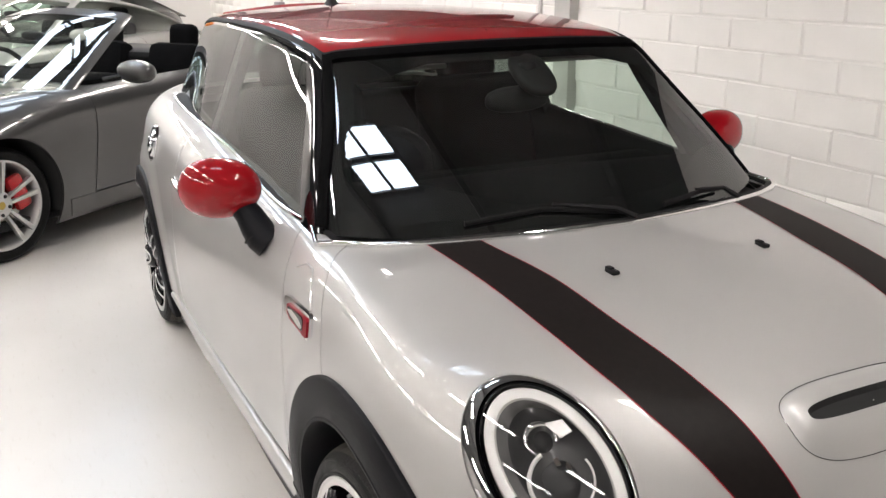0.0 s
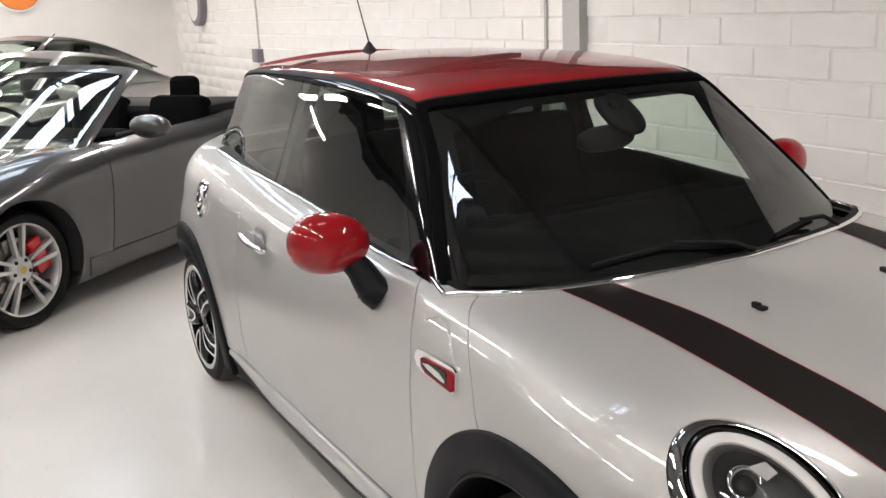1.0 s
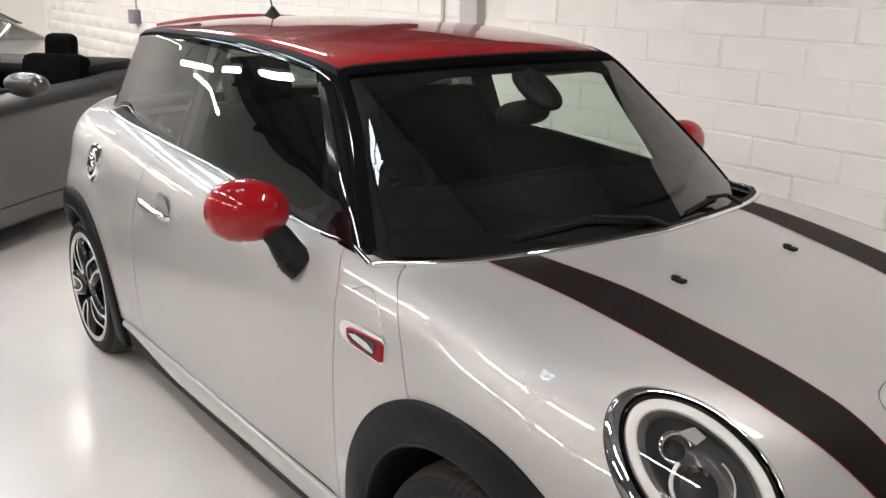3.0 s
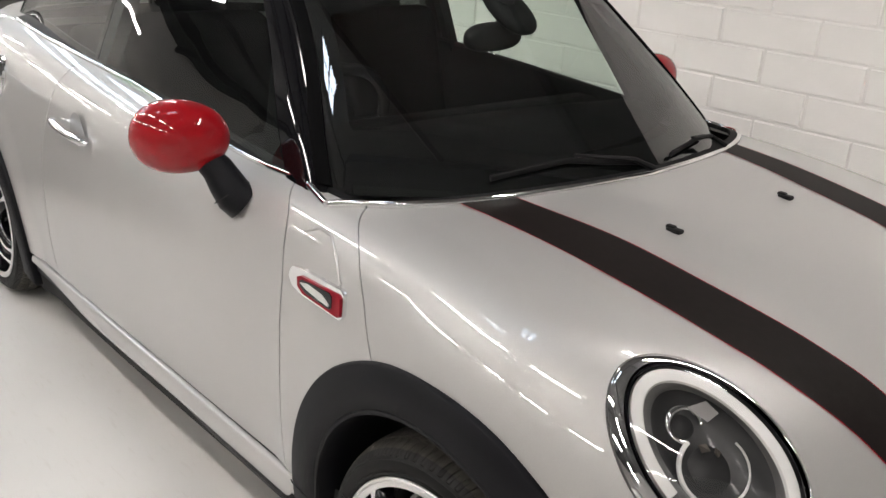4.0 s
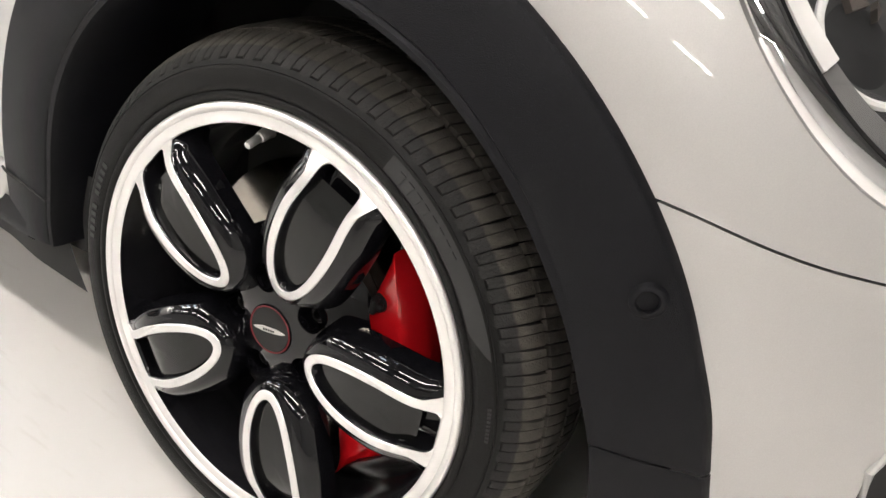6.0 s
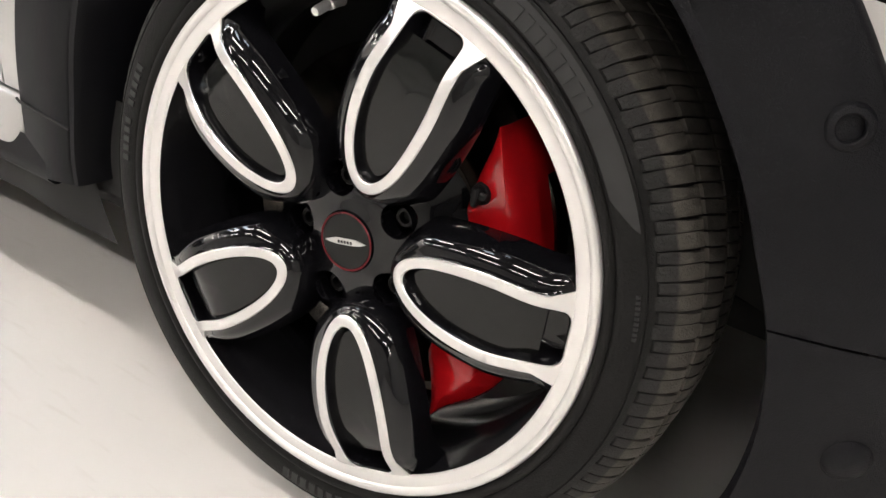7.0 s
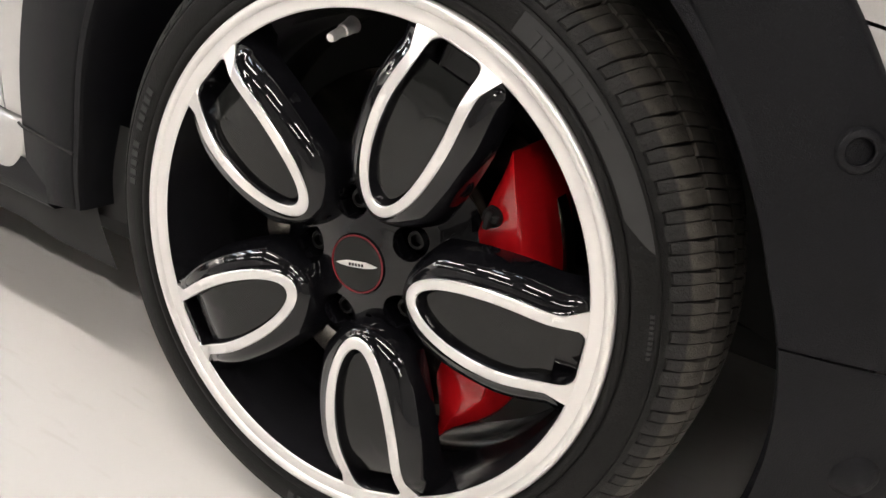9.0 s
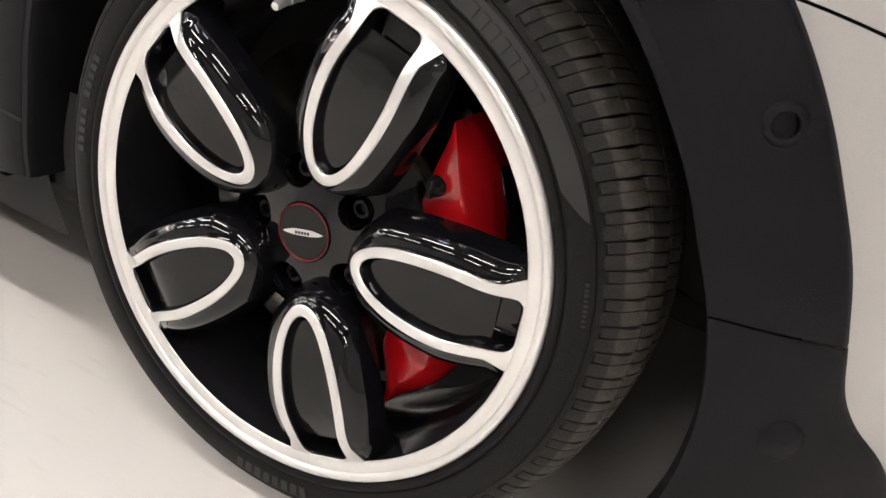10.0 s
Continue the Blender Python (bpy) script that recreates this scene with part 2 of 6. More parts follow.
def panel(name, V, T, field, material, parent, label="", depth=0.014, out=0.0, flange=True):
    """A sheet lying on a solid's surface, its edges folded inward, with the surface's own normals."""
    if not len(T):
        return None
    N = gradient(field, V)
    V = V + N * out
    a, b, c = V[T[:, 0]], V[T[:, 1]], V[T[:, 2]]
    flip = (np.cross(b - a, c - a) * N[T[:, 0]]).sum(1) < 0
    T = np.where(flip[:, None], T[:, ::-1], T)
    allV, allN, F = [V], [N], [tuple(t) for t in T]
    if flange and depth:
        E = np.concatenate([T[:, [0, 1]], T[:, [1, 2]], T[:, [2, 0]]])
        key = np.sort(E, 1)
        _, first, count = np.unique(key, axis=0, return_index=True, return_counts=True)
        B = E[first[count == 1]]
        B = B[np.abs(V[B]).max(1)[:, 1] > 1e-4]
        if len(B):
            p, q = V[B[:, 0]], V[B[:, 1]]
            n0, n1 = N[B[:, 0]], N[B[:, 1]]
            side = np.cross(q - p, n0)
            side /= np.maximum(np.linalg.norm(side, axis=1), 1e-9)[:, None]
            base = len(V)
            k = len(B)
            allV += [p, q, q - n1 * depth, p - n0 * depth]
            allN += [side] * 4
            r = np.arange(k)
            F += [tuple(x) for x in np.stack([base + r, base + 3 * k + r, base + 2 * k + r, base + k + r], 1)]
    return make(name, np.concatenate(allV), F, material, parent, label, normals=np.concatenate(allN))


# ---------------------------------------------------------------- the hatchback's body as a solid
HUB_Z, WHEELBASE = 0.308, 2.495
hood_z = spline([(-3.2, 1.06), (-2.4, 1.07), (-1.4, 1.015), (-0.42, 0.957), (-0.2, 0.945), (0.0, 0.924), (0.25, 0.881), (0.48, 0.816), (0.6, 0.763), (0.7, 0.70), (0.85, 0.58)])
nose_len = spline([(0.0, 0.70), (0.15, 0.735), (0.3, 0.735), (0.53, 0.68), (0.7, 0.645), (1.2, 0.55)])
wide = spline([(-3.2, 0.82), (-2.5, 0.842), (-1.5, 0.84), (-0.8, 0.826), (-0.2, 0.816), (0.2, 0.816), (1, 0.816)])


def body_field(P):
    x, Y, z = P[:, 0], np.abs(P[:, 1]), P[:, 2]
    W = wide(x) - 0.22 * np.maximum(0.58 - z, 0) ** 2 - 0.40 * np.maximum(z - 0.6, 0) ** 2
    for hub in (0.0, -WHEELBASE):
        r = np.hypot(x - hub, z - HUB_Z)
        W = W + 0.011 * smooth(0.56, 0.455, r)
    u = np.maximum(x - 0.05, 0) / nose_len(z)
    v = np.maximum(-2.45 - x, 0) / 0.62
    n = 2.2
    e = (u**n + v**3 + (Y / W) ** n) ** (1 / n)
    side = (e - 1) * 0.82
    top = z - (hood_z(x) - 0.06 * Y * Y)
    return smax(side, top, 0.13 + 0.11 * smooth(0.08, 0.42, x))


cabin_z = spline([(-3.2, 1.22), (-2.8, 1.33), (-2.4, 1.392), (-2.0, 1.412), (-1.6, 1.415), (-1.25, 1.402), (-1.0, 1.378), (-0.8, 1.345), (-0.5, 1.28), (0, 1.1)])


def cabin_field(P):
    x, Y, z = P[:, 0], np.abs(P[:, 1]), P[:, 2]
    W = 0.705 - 0.40 * (z - 0.945) - 0.035 * smooth(-1.2, -0.45, x) * smooth(1.0, 1.3, z) + 0.02 * smooth(-0.9, -1.6, x)
    W = W - 0.05 * smooth(-1.9, -2.7, x)
    side = (Y - W) * 0.93
    roof = z - (cabin_z(x) - 0.11 * Y * Y)
    front = (x - (-0.235 - 1.52 * (z - 0.945) - (0.6 - 0.64 * (z - 0.945)) * Y * Y)) * 0.55
    back = (-2.62 - 0.35 * (1.3 - z) - x + 0.12 * Y * Y) * 0.9
    s = smax(side, front, 0.05)
    s = smax(s, back, 0.12)
    return smax(s, roof, 0.05)


def full_shell(field, xs, z0, fan_x, fan_n, rear_x, elev, far):
    """Both halves of a solid as one triangle mesh: planes across the spine, fans round the ends."""
    O, D = [], []
    ce, se = np.cos(elev), np.sin(elev)
    rows = 0
    for k in range(fan_n, 0, -1):
        a = math.pi / 2 * k / fan_n
        O.append(np.tile((rear_x, 0, z0), (len(elev), 1)))
        D.append(np.stack([-ce * math.sin(a), -ce * math.cos(a), se], 1))
        rows += 1
    for x in xs:
        O.append(np.tile((x, 0, z0), (len(elev), 1)))
        D.append(np.stack([ce * 0, -ce, se], 1))
        rows += 1
    for k in range(1, fan_n * 2 + 1):
        a = math.pi / 2 * k / (fan_n * 2)
        O.append(np.tile((fan_x, 0, z0), (len(elev), 1)))
        D.append(np.stack([ce * math.sin(a), -ce * math.cos(a), se], 1))
        rows += 1
    V = shell(field, np.concatenate(O), np.concatenate(D), far)
    T = grid_tris(rows, len(elev))
    return V, T


def mirrored(V, T):
    return V * np.array([1, -1, 1]), T[:, ::-1]


# ---------------------------------------------------------------- the hatchback: sheet metal
def empty(name, label="", category="", group="", kind="", at=None):
    ob = new(name)
    ob.empty_display_size = 0.1
    if at is not None:
        ob.matrix_basis = at
    return tagged(ob, label, category, group, kind)


car = empty("hatchback_car", "silver-white three-door hatchback with red roof and dark bonnet stripes", "car")

elev = np.concatenate([np.radians(np.linspace(-58, 20, 84)), np.radians(np.linspace(20.8, 62, 60)), np.radians(np.linspace(62.6, 90, 50))])
xs = np.concatenate([np.linspace(-2.45, -0.75, 70), np.linspace(-0.735, 0.05, 62)])
BV, BT = full_shell(body_field, xs, 0.55, 0.05, 36, -2.45, elev, 2.0)

hood_rear = spline([(0.0, -0.200), (0.2, -0.220), (0.4, -0.260), (0.5, -0.293), (0.58, -0.328), (0.65, -0.372), (0.70, -0.43), (0.74, -0.50), (0.9, -0.95)])
hood_seam = spline([(0.4, -0.10), (0.6, -0.12), (0.72, -0.179), (0.775, -0.217), (0.836, -0.263), (0.888, -0.323), (0.92, -0.385), (0.96, -0.47), (1.2, -1.2)])
door_seam = spline([(0.2, -0.482), (0.32, -0.486), (0.51, -0.497), (0.68, -0.501), (0.81, -0.512), (0.884, -0.548), (0.93, -0.611), (1.2, -0.9)])
rear_seam = spline([(0.2, -1.80), (0.45, -1.84), (0.7, -1.84), (0.9, -1.80), (1.1, -1.74)])
bump_seam = spline([(-0.5, 0.62), (0.32, 0.583), (0.45, 0.553), (0.56, 0.538), (0.66, 0.532), (0.9, 0.53)])
belt_z = spline([(-3.2, 1.05), (-2.42, 1.036), (-1.43, 0.984), (-0.61, 0.934), (-0.41, 0.934), (0.5, 0.94)])

x, Y, z = BV[:, 0], np.abs(BV[:, 1]), BV[:, 2]
GAP = 0.0018


def arch_r(V, hub=0.0):
    return np.hypot(V[:, 0] - hub, V[:, 2] - HUB_Z)


def cut(V, T, *tests):
    for test in tests:
        V, T = clip(V, T, test(V))
    return V, T


def both(name, V, T, material, label="", depth=0.014, out=0.0):
    panel(name, V, T, body_field, material, car, label, depth, out)
    v, t = mirrored(V, T)
    panel(name, v, t, body_field, material, car, label, depth, out)


def aY(V):
    return np.abs(V[:, 1])


# headlamp opening: an ellipse in a plane that faces forward, up and outward
LAMP_C = Vector((0.389, -0.616, 0.737))
LAMP_N = Vector((0.613, -0.487, 0.623)).normalized()
_u = Vector((0, 0, 1)).cross(LAMP_N).normalized()
_v = LAMP_N.cross(_u).normalized()
_t = radians(-50.4)
LAMP_U = _u * math.cos(_t) + _v * math.sin(_t)
LAMP_V = LAMP_N.cross(LAMP_U).normalized()
LAMP_C = LAMP_C + LAMP_U * 0.008 + LAMP_V * 0.003
LAMP_A, LAMP_B = 0.195, 0.1265


def lamp_e(V):
    d = V - np.array(LAMP_C)
    d[:, 1] = -np.abs(V[:, 1]) - LAMP_C.y
    return np.hypot(d @ np.array(LAMP_U) / LAMP_A, d @ np.array(LAMP_V) / LAMP_B) - 1 + np.where(V[:, 0] < 0.1, 5, 0)


def strip(V):
    """Above zero in front of and below the chrome strip."""
    return np.maximum(V[:, 0] - hood_rear(aY(V)), belt_z(V[:, 0]) - V[:, 2] - 0.3 * smooth(0.69, 0.62, aY(V)) * smooth(-1.2, -0.9, V[:, 0]))


# bonnet: a clamshell reaching down to the wheel arches and the bumper seam
hV, hT = cut(BV, BT, lambda V: strip(V) - GAP, lambda V: V[:, 0] - hood_seam(V[:, 2]) - GAP,
             lambda V: V[:, 2] - bump_seam(V[:, 0]) - 0.0006, lambda V: arch_r(V) - 0.40, lamp_e)
lV, lT = mirrored(hV, hT)
panel("bonnet", np.concatenate([hV, lV]), np.concatenate([hT, lT + len(hV)]), body_field, M_PAINT, car, "silver-white clamshell bonnet")
# two dark stripes with red edges
stripe_out = spline([(-0.3, 0.512), (-0.25, 0.508), (0.0, 0.487), (0.17, 0.474), (0.34, 0.452), (0.44, 0.428), (0.55, 0.38), (0.62, 0.34), (0.8, 0.28)])
stripe_in = spline([(-0.3, 0.395), (-0.22, 0.386), (0.0, 0.348), (0.19, 0.332), (0.35, 0.306), (0.45, 0.292), (0.55, 0.272), (0.62, 0.25), (0.8, 0.21)])


def stripes(name, material, lo, hi, out):
    V, T = cut(hV, hT, lambda V: aY(V) - lo(V[:, 0]), lambda V: hi(V[:, 0]) - aY(V))
    for k in (0, 1):
        panel(name, V, T, body_field, material, car, "", 0, out, False)
        V, T = mirrored(V, T)


stripes("bonnet_stripe", M_STRIPE, stripe_in, stripe_out, 0.0012)
stripes("stripe_edge", M_PINRED, lambda x: stripe_out(x) - 0.0008, lambda x: stripe_out(x) + 0.0014, 0.0016)
stripes("stripe_edge", M_PINRED, lambda x: stripe_in(x) - 0.0014, lambda x: stripe_in(x) + 0.0008, 0.0016)
# side panel between bonnet and door
wV, wT = cut(BV, BT, lambda V: hood_seam(V[:, 2]) - GAP - V[:, 0], lambda V: V[:, 0] - door_seam(V[:, 2]) - GAP,
             lambda V: arch_r(V) - 0.40, lambda V: V[:, 2] - 0.315 - GAP, strip)
both("wing_panel", wV, wT, M_PAINT)
dV, dT = cut(BV, BT, lambda V: door_seam(V[:, 2]) - GAP - V[:, 0], lambda V: V[:, 0] - rear_seam(V[:, 2]) - GAP,
             lambda V: V[:, 2] - 0.315 - GAP, strip)
both("door", dV, dT, M_PAINT, "silver-white door skin")
qV, qT = cut(BV, BT, lambda V: rear_seam(V[:, 2]) - GAP - V[:, 0], lambda V: arch_r(V, -WHEELBASE) - 0.38,
             lambda V: V[:, 2] - 0.315 - GAP, lambda V: np.maximum(cabin_field(V) + 0.03, 0.94 - V[:, 2]))
both("quarter_panel", qV, qT, M_PAINT)
fV, fT = cut(BV, BT, lambda V: bump_seam(V[:, 0]) - 0.0018 - V[:, 2], lambda V: V[:, 0] - 0.25, lambda V: arch_r(V) - 0.40,
             lambda V: (np.abs((V[:, 0] - 0.587) / 0.053) ** 6 + np.abs((V[:, 2] - 0.349) / 0.052) ** 6) ** (1 / 6) - 1 + np.where(aY(V) < 0.3, 5, 0))
both("front_bumper", fV, fT, M_PAINT)
# dark inner shell behind the gaps
panel("inner_shell", *cut(BV, BT, lambda V: arch_r(V) - 0.37, lambda V: arch_r(V, -WHEELBASE) - 0.37, lambda V: 0.925 - V[:, 2], lambda V: V[:, 2] - 0.165, lamp_e), body_field, M_DARK, car, out=-0.013, flange=False)
panel("inner_shell", *cut(*mirrored(BV, BT), lambda V: arch_r(V) - 0.37, lambda V: arch_r(V, -WHEELBASE) - 0.37, lambda V: 0.925 - V[:, 2], lambda V: V[:, 2] - 0.165, lamp_e), body_field, M_DARK, car, out=-0.013, flange=False)

# ---------------------------------------------------------------- the hatchback: cabin
celev = np.radians(np.linspace(-12, 90, 120))
cx = np.concatenate([np.linspace(-2.3, -0.95, 60)])
CV, CT = full_shell(cabin_field, cx, 0.97, -0.95, 44, -2.3, celev, 2.2)


def cabin_parts(V):
    """The four faces of the glasshouse: side, windscreen, tail, roof."""
    x, Y, z = V[:, 0], aY(V), V[:, 2]
    W = 0.705 - 0.40 * (z - 0.945) - 0.035 * smooth(-1.2, -0.45, x) * smooth(1.0, 1.3, z) + 0.02 * smooth(-0.9, -1.6, x) - 0.05 * smooth(-1.9, -2.7, x)
    return ((Y - W) * 0.93, (x - (-0.235 - 1.52 * (z - 0.945) - (0.6 - 0.64 * (z - 0.945)) * Y * Y)) * 0.55,
            (-2.62 - 0.35 * (1.3 - z) - x + 0.12 * Y * Y) * 0.9, z - (cabin_z(x) - 0.11 * Y * Y))


def on_roof(V):
    s, f, b, r = cabin_parts(V)
    return r - np.maximum(np.maximum(s, f), b)


def on_screen(V):
    s, f, b, r = cabin_parts(V)
    return f - np.maximum(s, r)


def on_side(V):
    s, f, b, r = cabin_parts(V)
    return s - np.maximum(np.maximum(f, r), b)


def on_tail(V):
    s, f, b, r = cabin_parts(V)
    return b - np.maximum(s, r)


def halves(name, V, T, field, material, label="", depth=0.014, out=0.0, flange=True):
    v, t = mirrored(V, T)
    return panel(name, np.concatenate([V, v]), np.concatenate([T, t + len(V)]), field, material, car, label, depth, out, flange)


def pair(name, V, T, field, material, label="", depth=0.014, out=0.0, flange=True):
    panel(name, V, T, field, material, car, label, depth, out, flange)
    v, t = mirrored(V, T)
    panel(name, v, t, field, material, car, label, depth, out, flange)


halves("roof", *cut(CV, CT, on_roof), cabin_field, M_RED, "glossy red painted roof")
halves("headlining", *cut(CV, CT, lambda V: on_roof(V) + 0.02), cabin_field, M_INTERIOR, out=-0.035, flange=False)
halves("roof_gutter", *cut(CV, CT, lambda V: on_roof(V) + 0.016, lambda V: 0.002 - on_roof(V)), cabin_field, M_BLACK, "black roof gutter trim", depth=0.012, out=0.006)
# glazing, with the black edges of the panes
glass = halves("windscreen", *cut(CV, CT, lambda V: on_screen(V) - 0.012, lambda V: V[:, 2] - 0.93), cabin_field, M_GLASS, "tinted windscreen", depth=0, out=0.0, flange=False)
glass.visible_shadow = False
halves("screen_edge", *cut(CV, CT, lambda V: on_screen(V) - 0.012, lambda V: 0.022 + 0.030 * smooth(0.2, 0.5, aY(V)) - np.minimum(on_screen(V) - 0.012, (V[:, 2] - 0.955) * 0.6), lambda V: V[:, 2] - 0.93), cabin_field, M_FRIT, "black edge of the windscreen", out=-0.004, flange=False)
pair("windscreen_pillar", *cut(CV, CT, lambda V: 0.012 - on_screen(V), lambda V: 0.03 - on_side(V), lambda V: -on_roof(V), lambda V: V[:, 0] + 1.5, lambda V: V[:, 2] - 0.92), cabin_field, M_BLACKGLOSS, "gloss black windscreen pillar", depth=0.03, out=0.003)
pair("quarter_trim", *cut(CV, CT, lambda V: on_side(V) - 0.03, lambda V: V[:, 0] + 0.790 + 0.52 * (V[:, 2] - 0.96), lambda V: -0.4 - V[:, 0], lambda V: V[:, 2] - 0.92), cabin_field, M_FRIT, "black trim ahead of the door window", depth=0.02, out=-0.022)
pair("pillar_foot", *cut(CV, CT, lambda V: on_side(V) - 0.03, lambda V: V[:, 0] + 0.675 + 0.97 * (V[:, 2] - 0.96), lambda V: -0.4 - V[:, 0], lambda V: V[:, 2] - 0.92), cabin_field, M_BLACKGLOSS, "gloss black foot of the windscreen pillar", depth=0.015, out=0.001)
pair("screen_trim", *cut(CV, CT, lambda V: on_screen(V) + 0.004, lambda V: 0.020 - on_screen(V), lambda V: -on_roof(V) - 0.004, lambda V: V[:, 2] - 0.94), cabin_field, M_FRIT, "black rubber trim beside the windscreen", depth=0.012, out=0.008)
for a, b, nm in ((-0.4, -1.70, "side_window"), (-1.704, -2.9, "rear_side_window")):
    V, T = cut(CV, CT, lambda V: on_side(V) - 0.03, lambda V: (a if a < -1 else -0.68 - 0.97 * (V[:, 2] - 0.96)) - V[:, 0], lambda V: V[:, 0] - b, lambda V: V[:, 2] - 0.92)
    for k in (0, 1):
        p = panel(nm, V, T, cabin_field, M_TINT if a > -1 else M_PRIVACY, car, "tinted side window", 0.004, 0.0, False)
        p.visible_shadow = False
        V, T = mirrored(V, T)
pair("door_pillar", *cut(CV, CT, lambda V: on_side(V) - 0.03, lambda V: -1.655 - V[:, 0], lambda V: V[:, 0] + 1.745, lambda V: V[:, 2] - 0.92), cabin_field, M_BLACK, "black pillar behind the side windows", depth=0.04, out=-0.007)
pair("rear_pillar", *cut(CV, CT, lambda V: 0.03 - on_side(V), lambda V: 0.03 - on_tail(V), lambda V: -on_roof(V), lambda V: -1.5 - V[:, 0], lambda V: V[:, 2] - 0.92), cabin_field, M_BLACKGLOSS, "", depth=0.03)
tail = halves("rear_window", *cut(CV, CT, lambda V: on_tail(V) - 0.03, lambda V: V[:, 2] - 1.0), cabin_field, M_PRIVACY, "rear window", depth=0, flange=False)
tail.visible_shadow = False

# chrome strip round the glasshouse, with a black seal above it
halves("window_seal", *cut(BV, BT, lambda V: 0.001 - strip(V), lambda V: strip(V) + 0.034, lambda V: V[:, 0] + 2.45, lambda V: np.maximum(cabin_field(V) + 0.022, V[:, 0] + 0.75)), body_field, M_BLACK, "black rubber seal under the windows", depth=0.012, out=0.005)
halves("scuttle", *cut(BV, BT, lambda V: -0.004 - strip(V), lambda V: V[:, 0] + 0.75, lambda V: cabin_field(V + np.array([0, 0, 0.02])) + 0.05), body_field, M_BLACK, "black plastic scuttle", out=-0.034, flange=False)


# ---------------------------------------------------------------- places on the body
def body_y(x, z):
    """Half width of the body at a place along and up it."""
    lo, hi = 0.0, 1.2
    for _ in range(30):
        m = (lo + hi) / 2
        lo, hi = (m, hi) if body_field(np.array([[x, m, z]]))[0] < 0 else (lo, m)
    return lo


def body_top(x, y):
    lo, hi = 0.4, 1.4
    for _ in range(30):
        m = (lo + hi) / 2
        lo, hi = (m, hi) if body_field(np.array([[x, y, m]]))[0] < 0 else (lo, m)
    return lo


def body_ys(xs, zs):
    """The same for many places at once."""
    xs, zs = np.array(xs, float), np.array(zs, float)
    lo, hi = np.zeros(len(xs)), np.full(len(xs), 1.2)
    for _ in range(30):
        m = (lo + hi) / 2
        inside = body_field(np.stack([xs, m, zs], 1)) < 0
        lo, hi = np.where(inside, m, lo), np.where(inside, hi, m)
    return lo


def body_n(p):
    return Vector(gradient(body_field, np.array([p], float))[0])


def mirror_geo(geo):
    return [(v[0], -v[1], v[2]) for v in geo[0]], [tuple(reversed(q)) for q in geo[1]]


def sided(name, geo, material, label="", sharp=38):
    """The same part on both flanks."""
    part(name, geo, material, car, label, sharp)
    part(name, mirror_geo(geo), material, car, label, sharp)


# ---------------------------------------------------------------- wheel arch cladding
arch_out = spline([(-40, 0.62), (-20, 0.56), (-10, 0.506), (-6, 0.480), (-3, 0.455), (0, 0.440), (6, 0.430), (14, 0.425), (24, 0.420), (41, 0.424), (59, 0.435), (72, 0.441), (90, 0.437), (113, 0.449), (132, 0.456), (149, 0.451), (166, 0.442), (178, 0.441), (186, 0.445), (194, 0.455), (200, 0.468)])
arch_in = spline([(-40, 0.366), (-5, 0.347), (8, 0.337), (20, 0.331), (35, 0.332), (50, 0.340), (70, 0.350), (100, 0.350), (120, 0.351), (143, 0.346), (154, 0.342), (173, 0.336), (187, 0.350), (200, 0.365)])


def arch_strip(hub, a0, a1, n, outer, inner, proud=0.012, flip=1, lean=0.0):
    """Black moulding round a wheel opening, with a rounded lip and a return into the arch."""
    prof = [(1.0, -0.012), (1.0, 0.004), (0.985, proud * 0.75), (0.955, proud), (0.5, proud + 0.004), (0.145, proud + 0.0042), (0.125, proud + 0.0022), (0.110, proud + 0.0024), (0.085, proud + 0.0050), (0.03, proud + 0.0042), (0.0, proud - 0.003), (0.0, -0.05), (0.02, -0.14)]
    V, F = [], []
    k = len(prof)
    for i in range(n):
        a = a0 + (a1 - a0) * i / (n - 1)
        ro, ri = float(outer(a)), float(inner(a))
        for t, d in prof:
            r = ri + (ro - ri) * t
            if 0.02 < t < 0.14:
                d += (proud + 0.0042 - d) * (1 - float(smooth(25, 55, np.array(a))))
            if d < -0.04:
                d = -0.012 + (d + 0.012) * float(smooth(-16, -4, np.array(a)))
            b = radians(a + lean * (1 - t) * max(0.0, 1 - abs(a - 6.4) / 16))
            x, z = hub + flip * r * math.cos(b), HUB_Z + r * math.sin(b)
            V.append((x, d, z))
    wide_at = body_ys([v[0] for v in V], [max(v[2], 0.17) for v in V])
    V = [(v[0], -(w + v[1]), v[2]) for v, w in zip(V, wide_at)]
    for i in range(n - 1):
        for j in range(k - 1):
            q = (i * k + j, (i + 1) * k + j, (i + 1) * k + j + 1, i * k + j + 1)
            F.append(q if flip > 0 else q[::-1])
    return V, F


sided("wheel_arch_trim", arch_strip(0.0, 6.55, 190.5, 120, arch_out, arch_in, lean=2.8), M_CLAD, "black plastic wheel arch moulding", 50)
sided("wheel_arch_trim", arch_strip(0.0, -24, 6.2, 40, arch_out, arch_in, 0.011, lean=2.8), M_CLAD, "black plastic lower corner of the bumper", 50)
rear_out = spline([(-20, 0.46), (0, 0.435), (40, 0.43), (90, 0.43), (140, 0.43), (185, 0.44), (200, 0.46)])
rear_in = spline([(-20, 0.36), (90, 0.350), (200, 0.36)])
sided("wheel_arch_trim", arch_strip(-WHEELBASE, -15, 195, 90, rear_out, rear_in, 0.012), M_CLAD, "black plastic wheel arch moulding", 50)
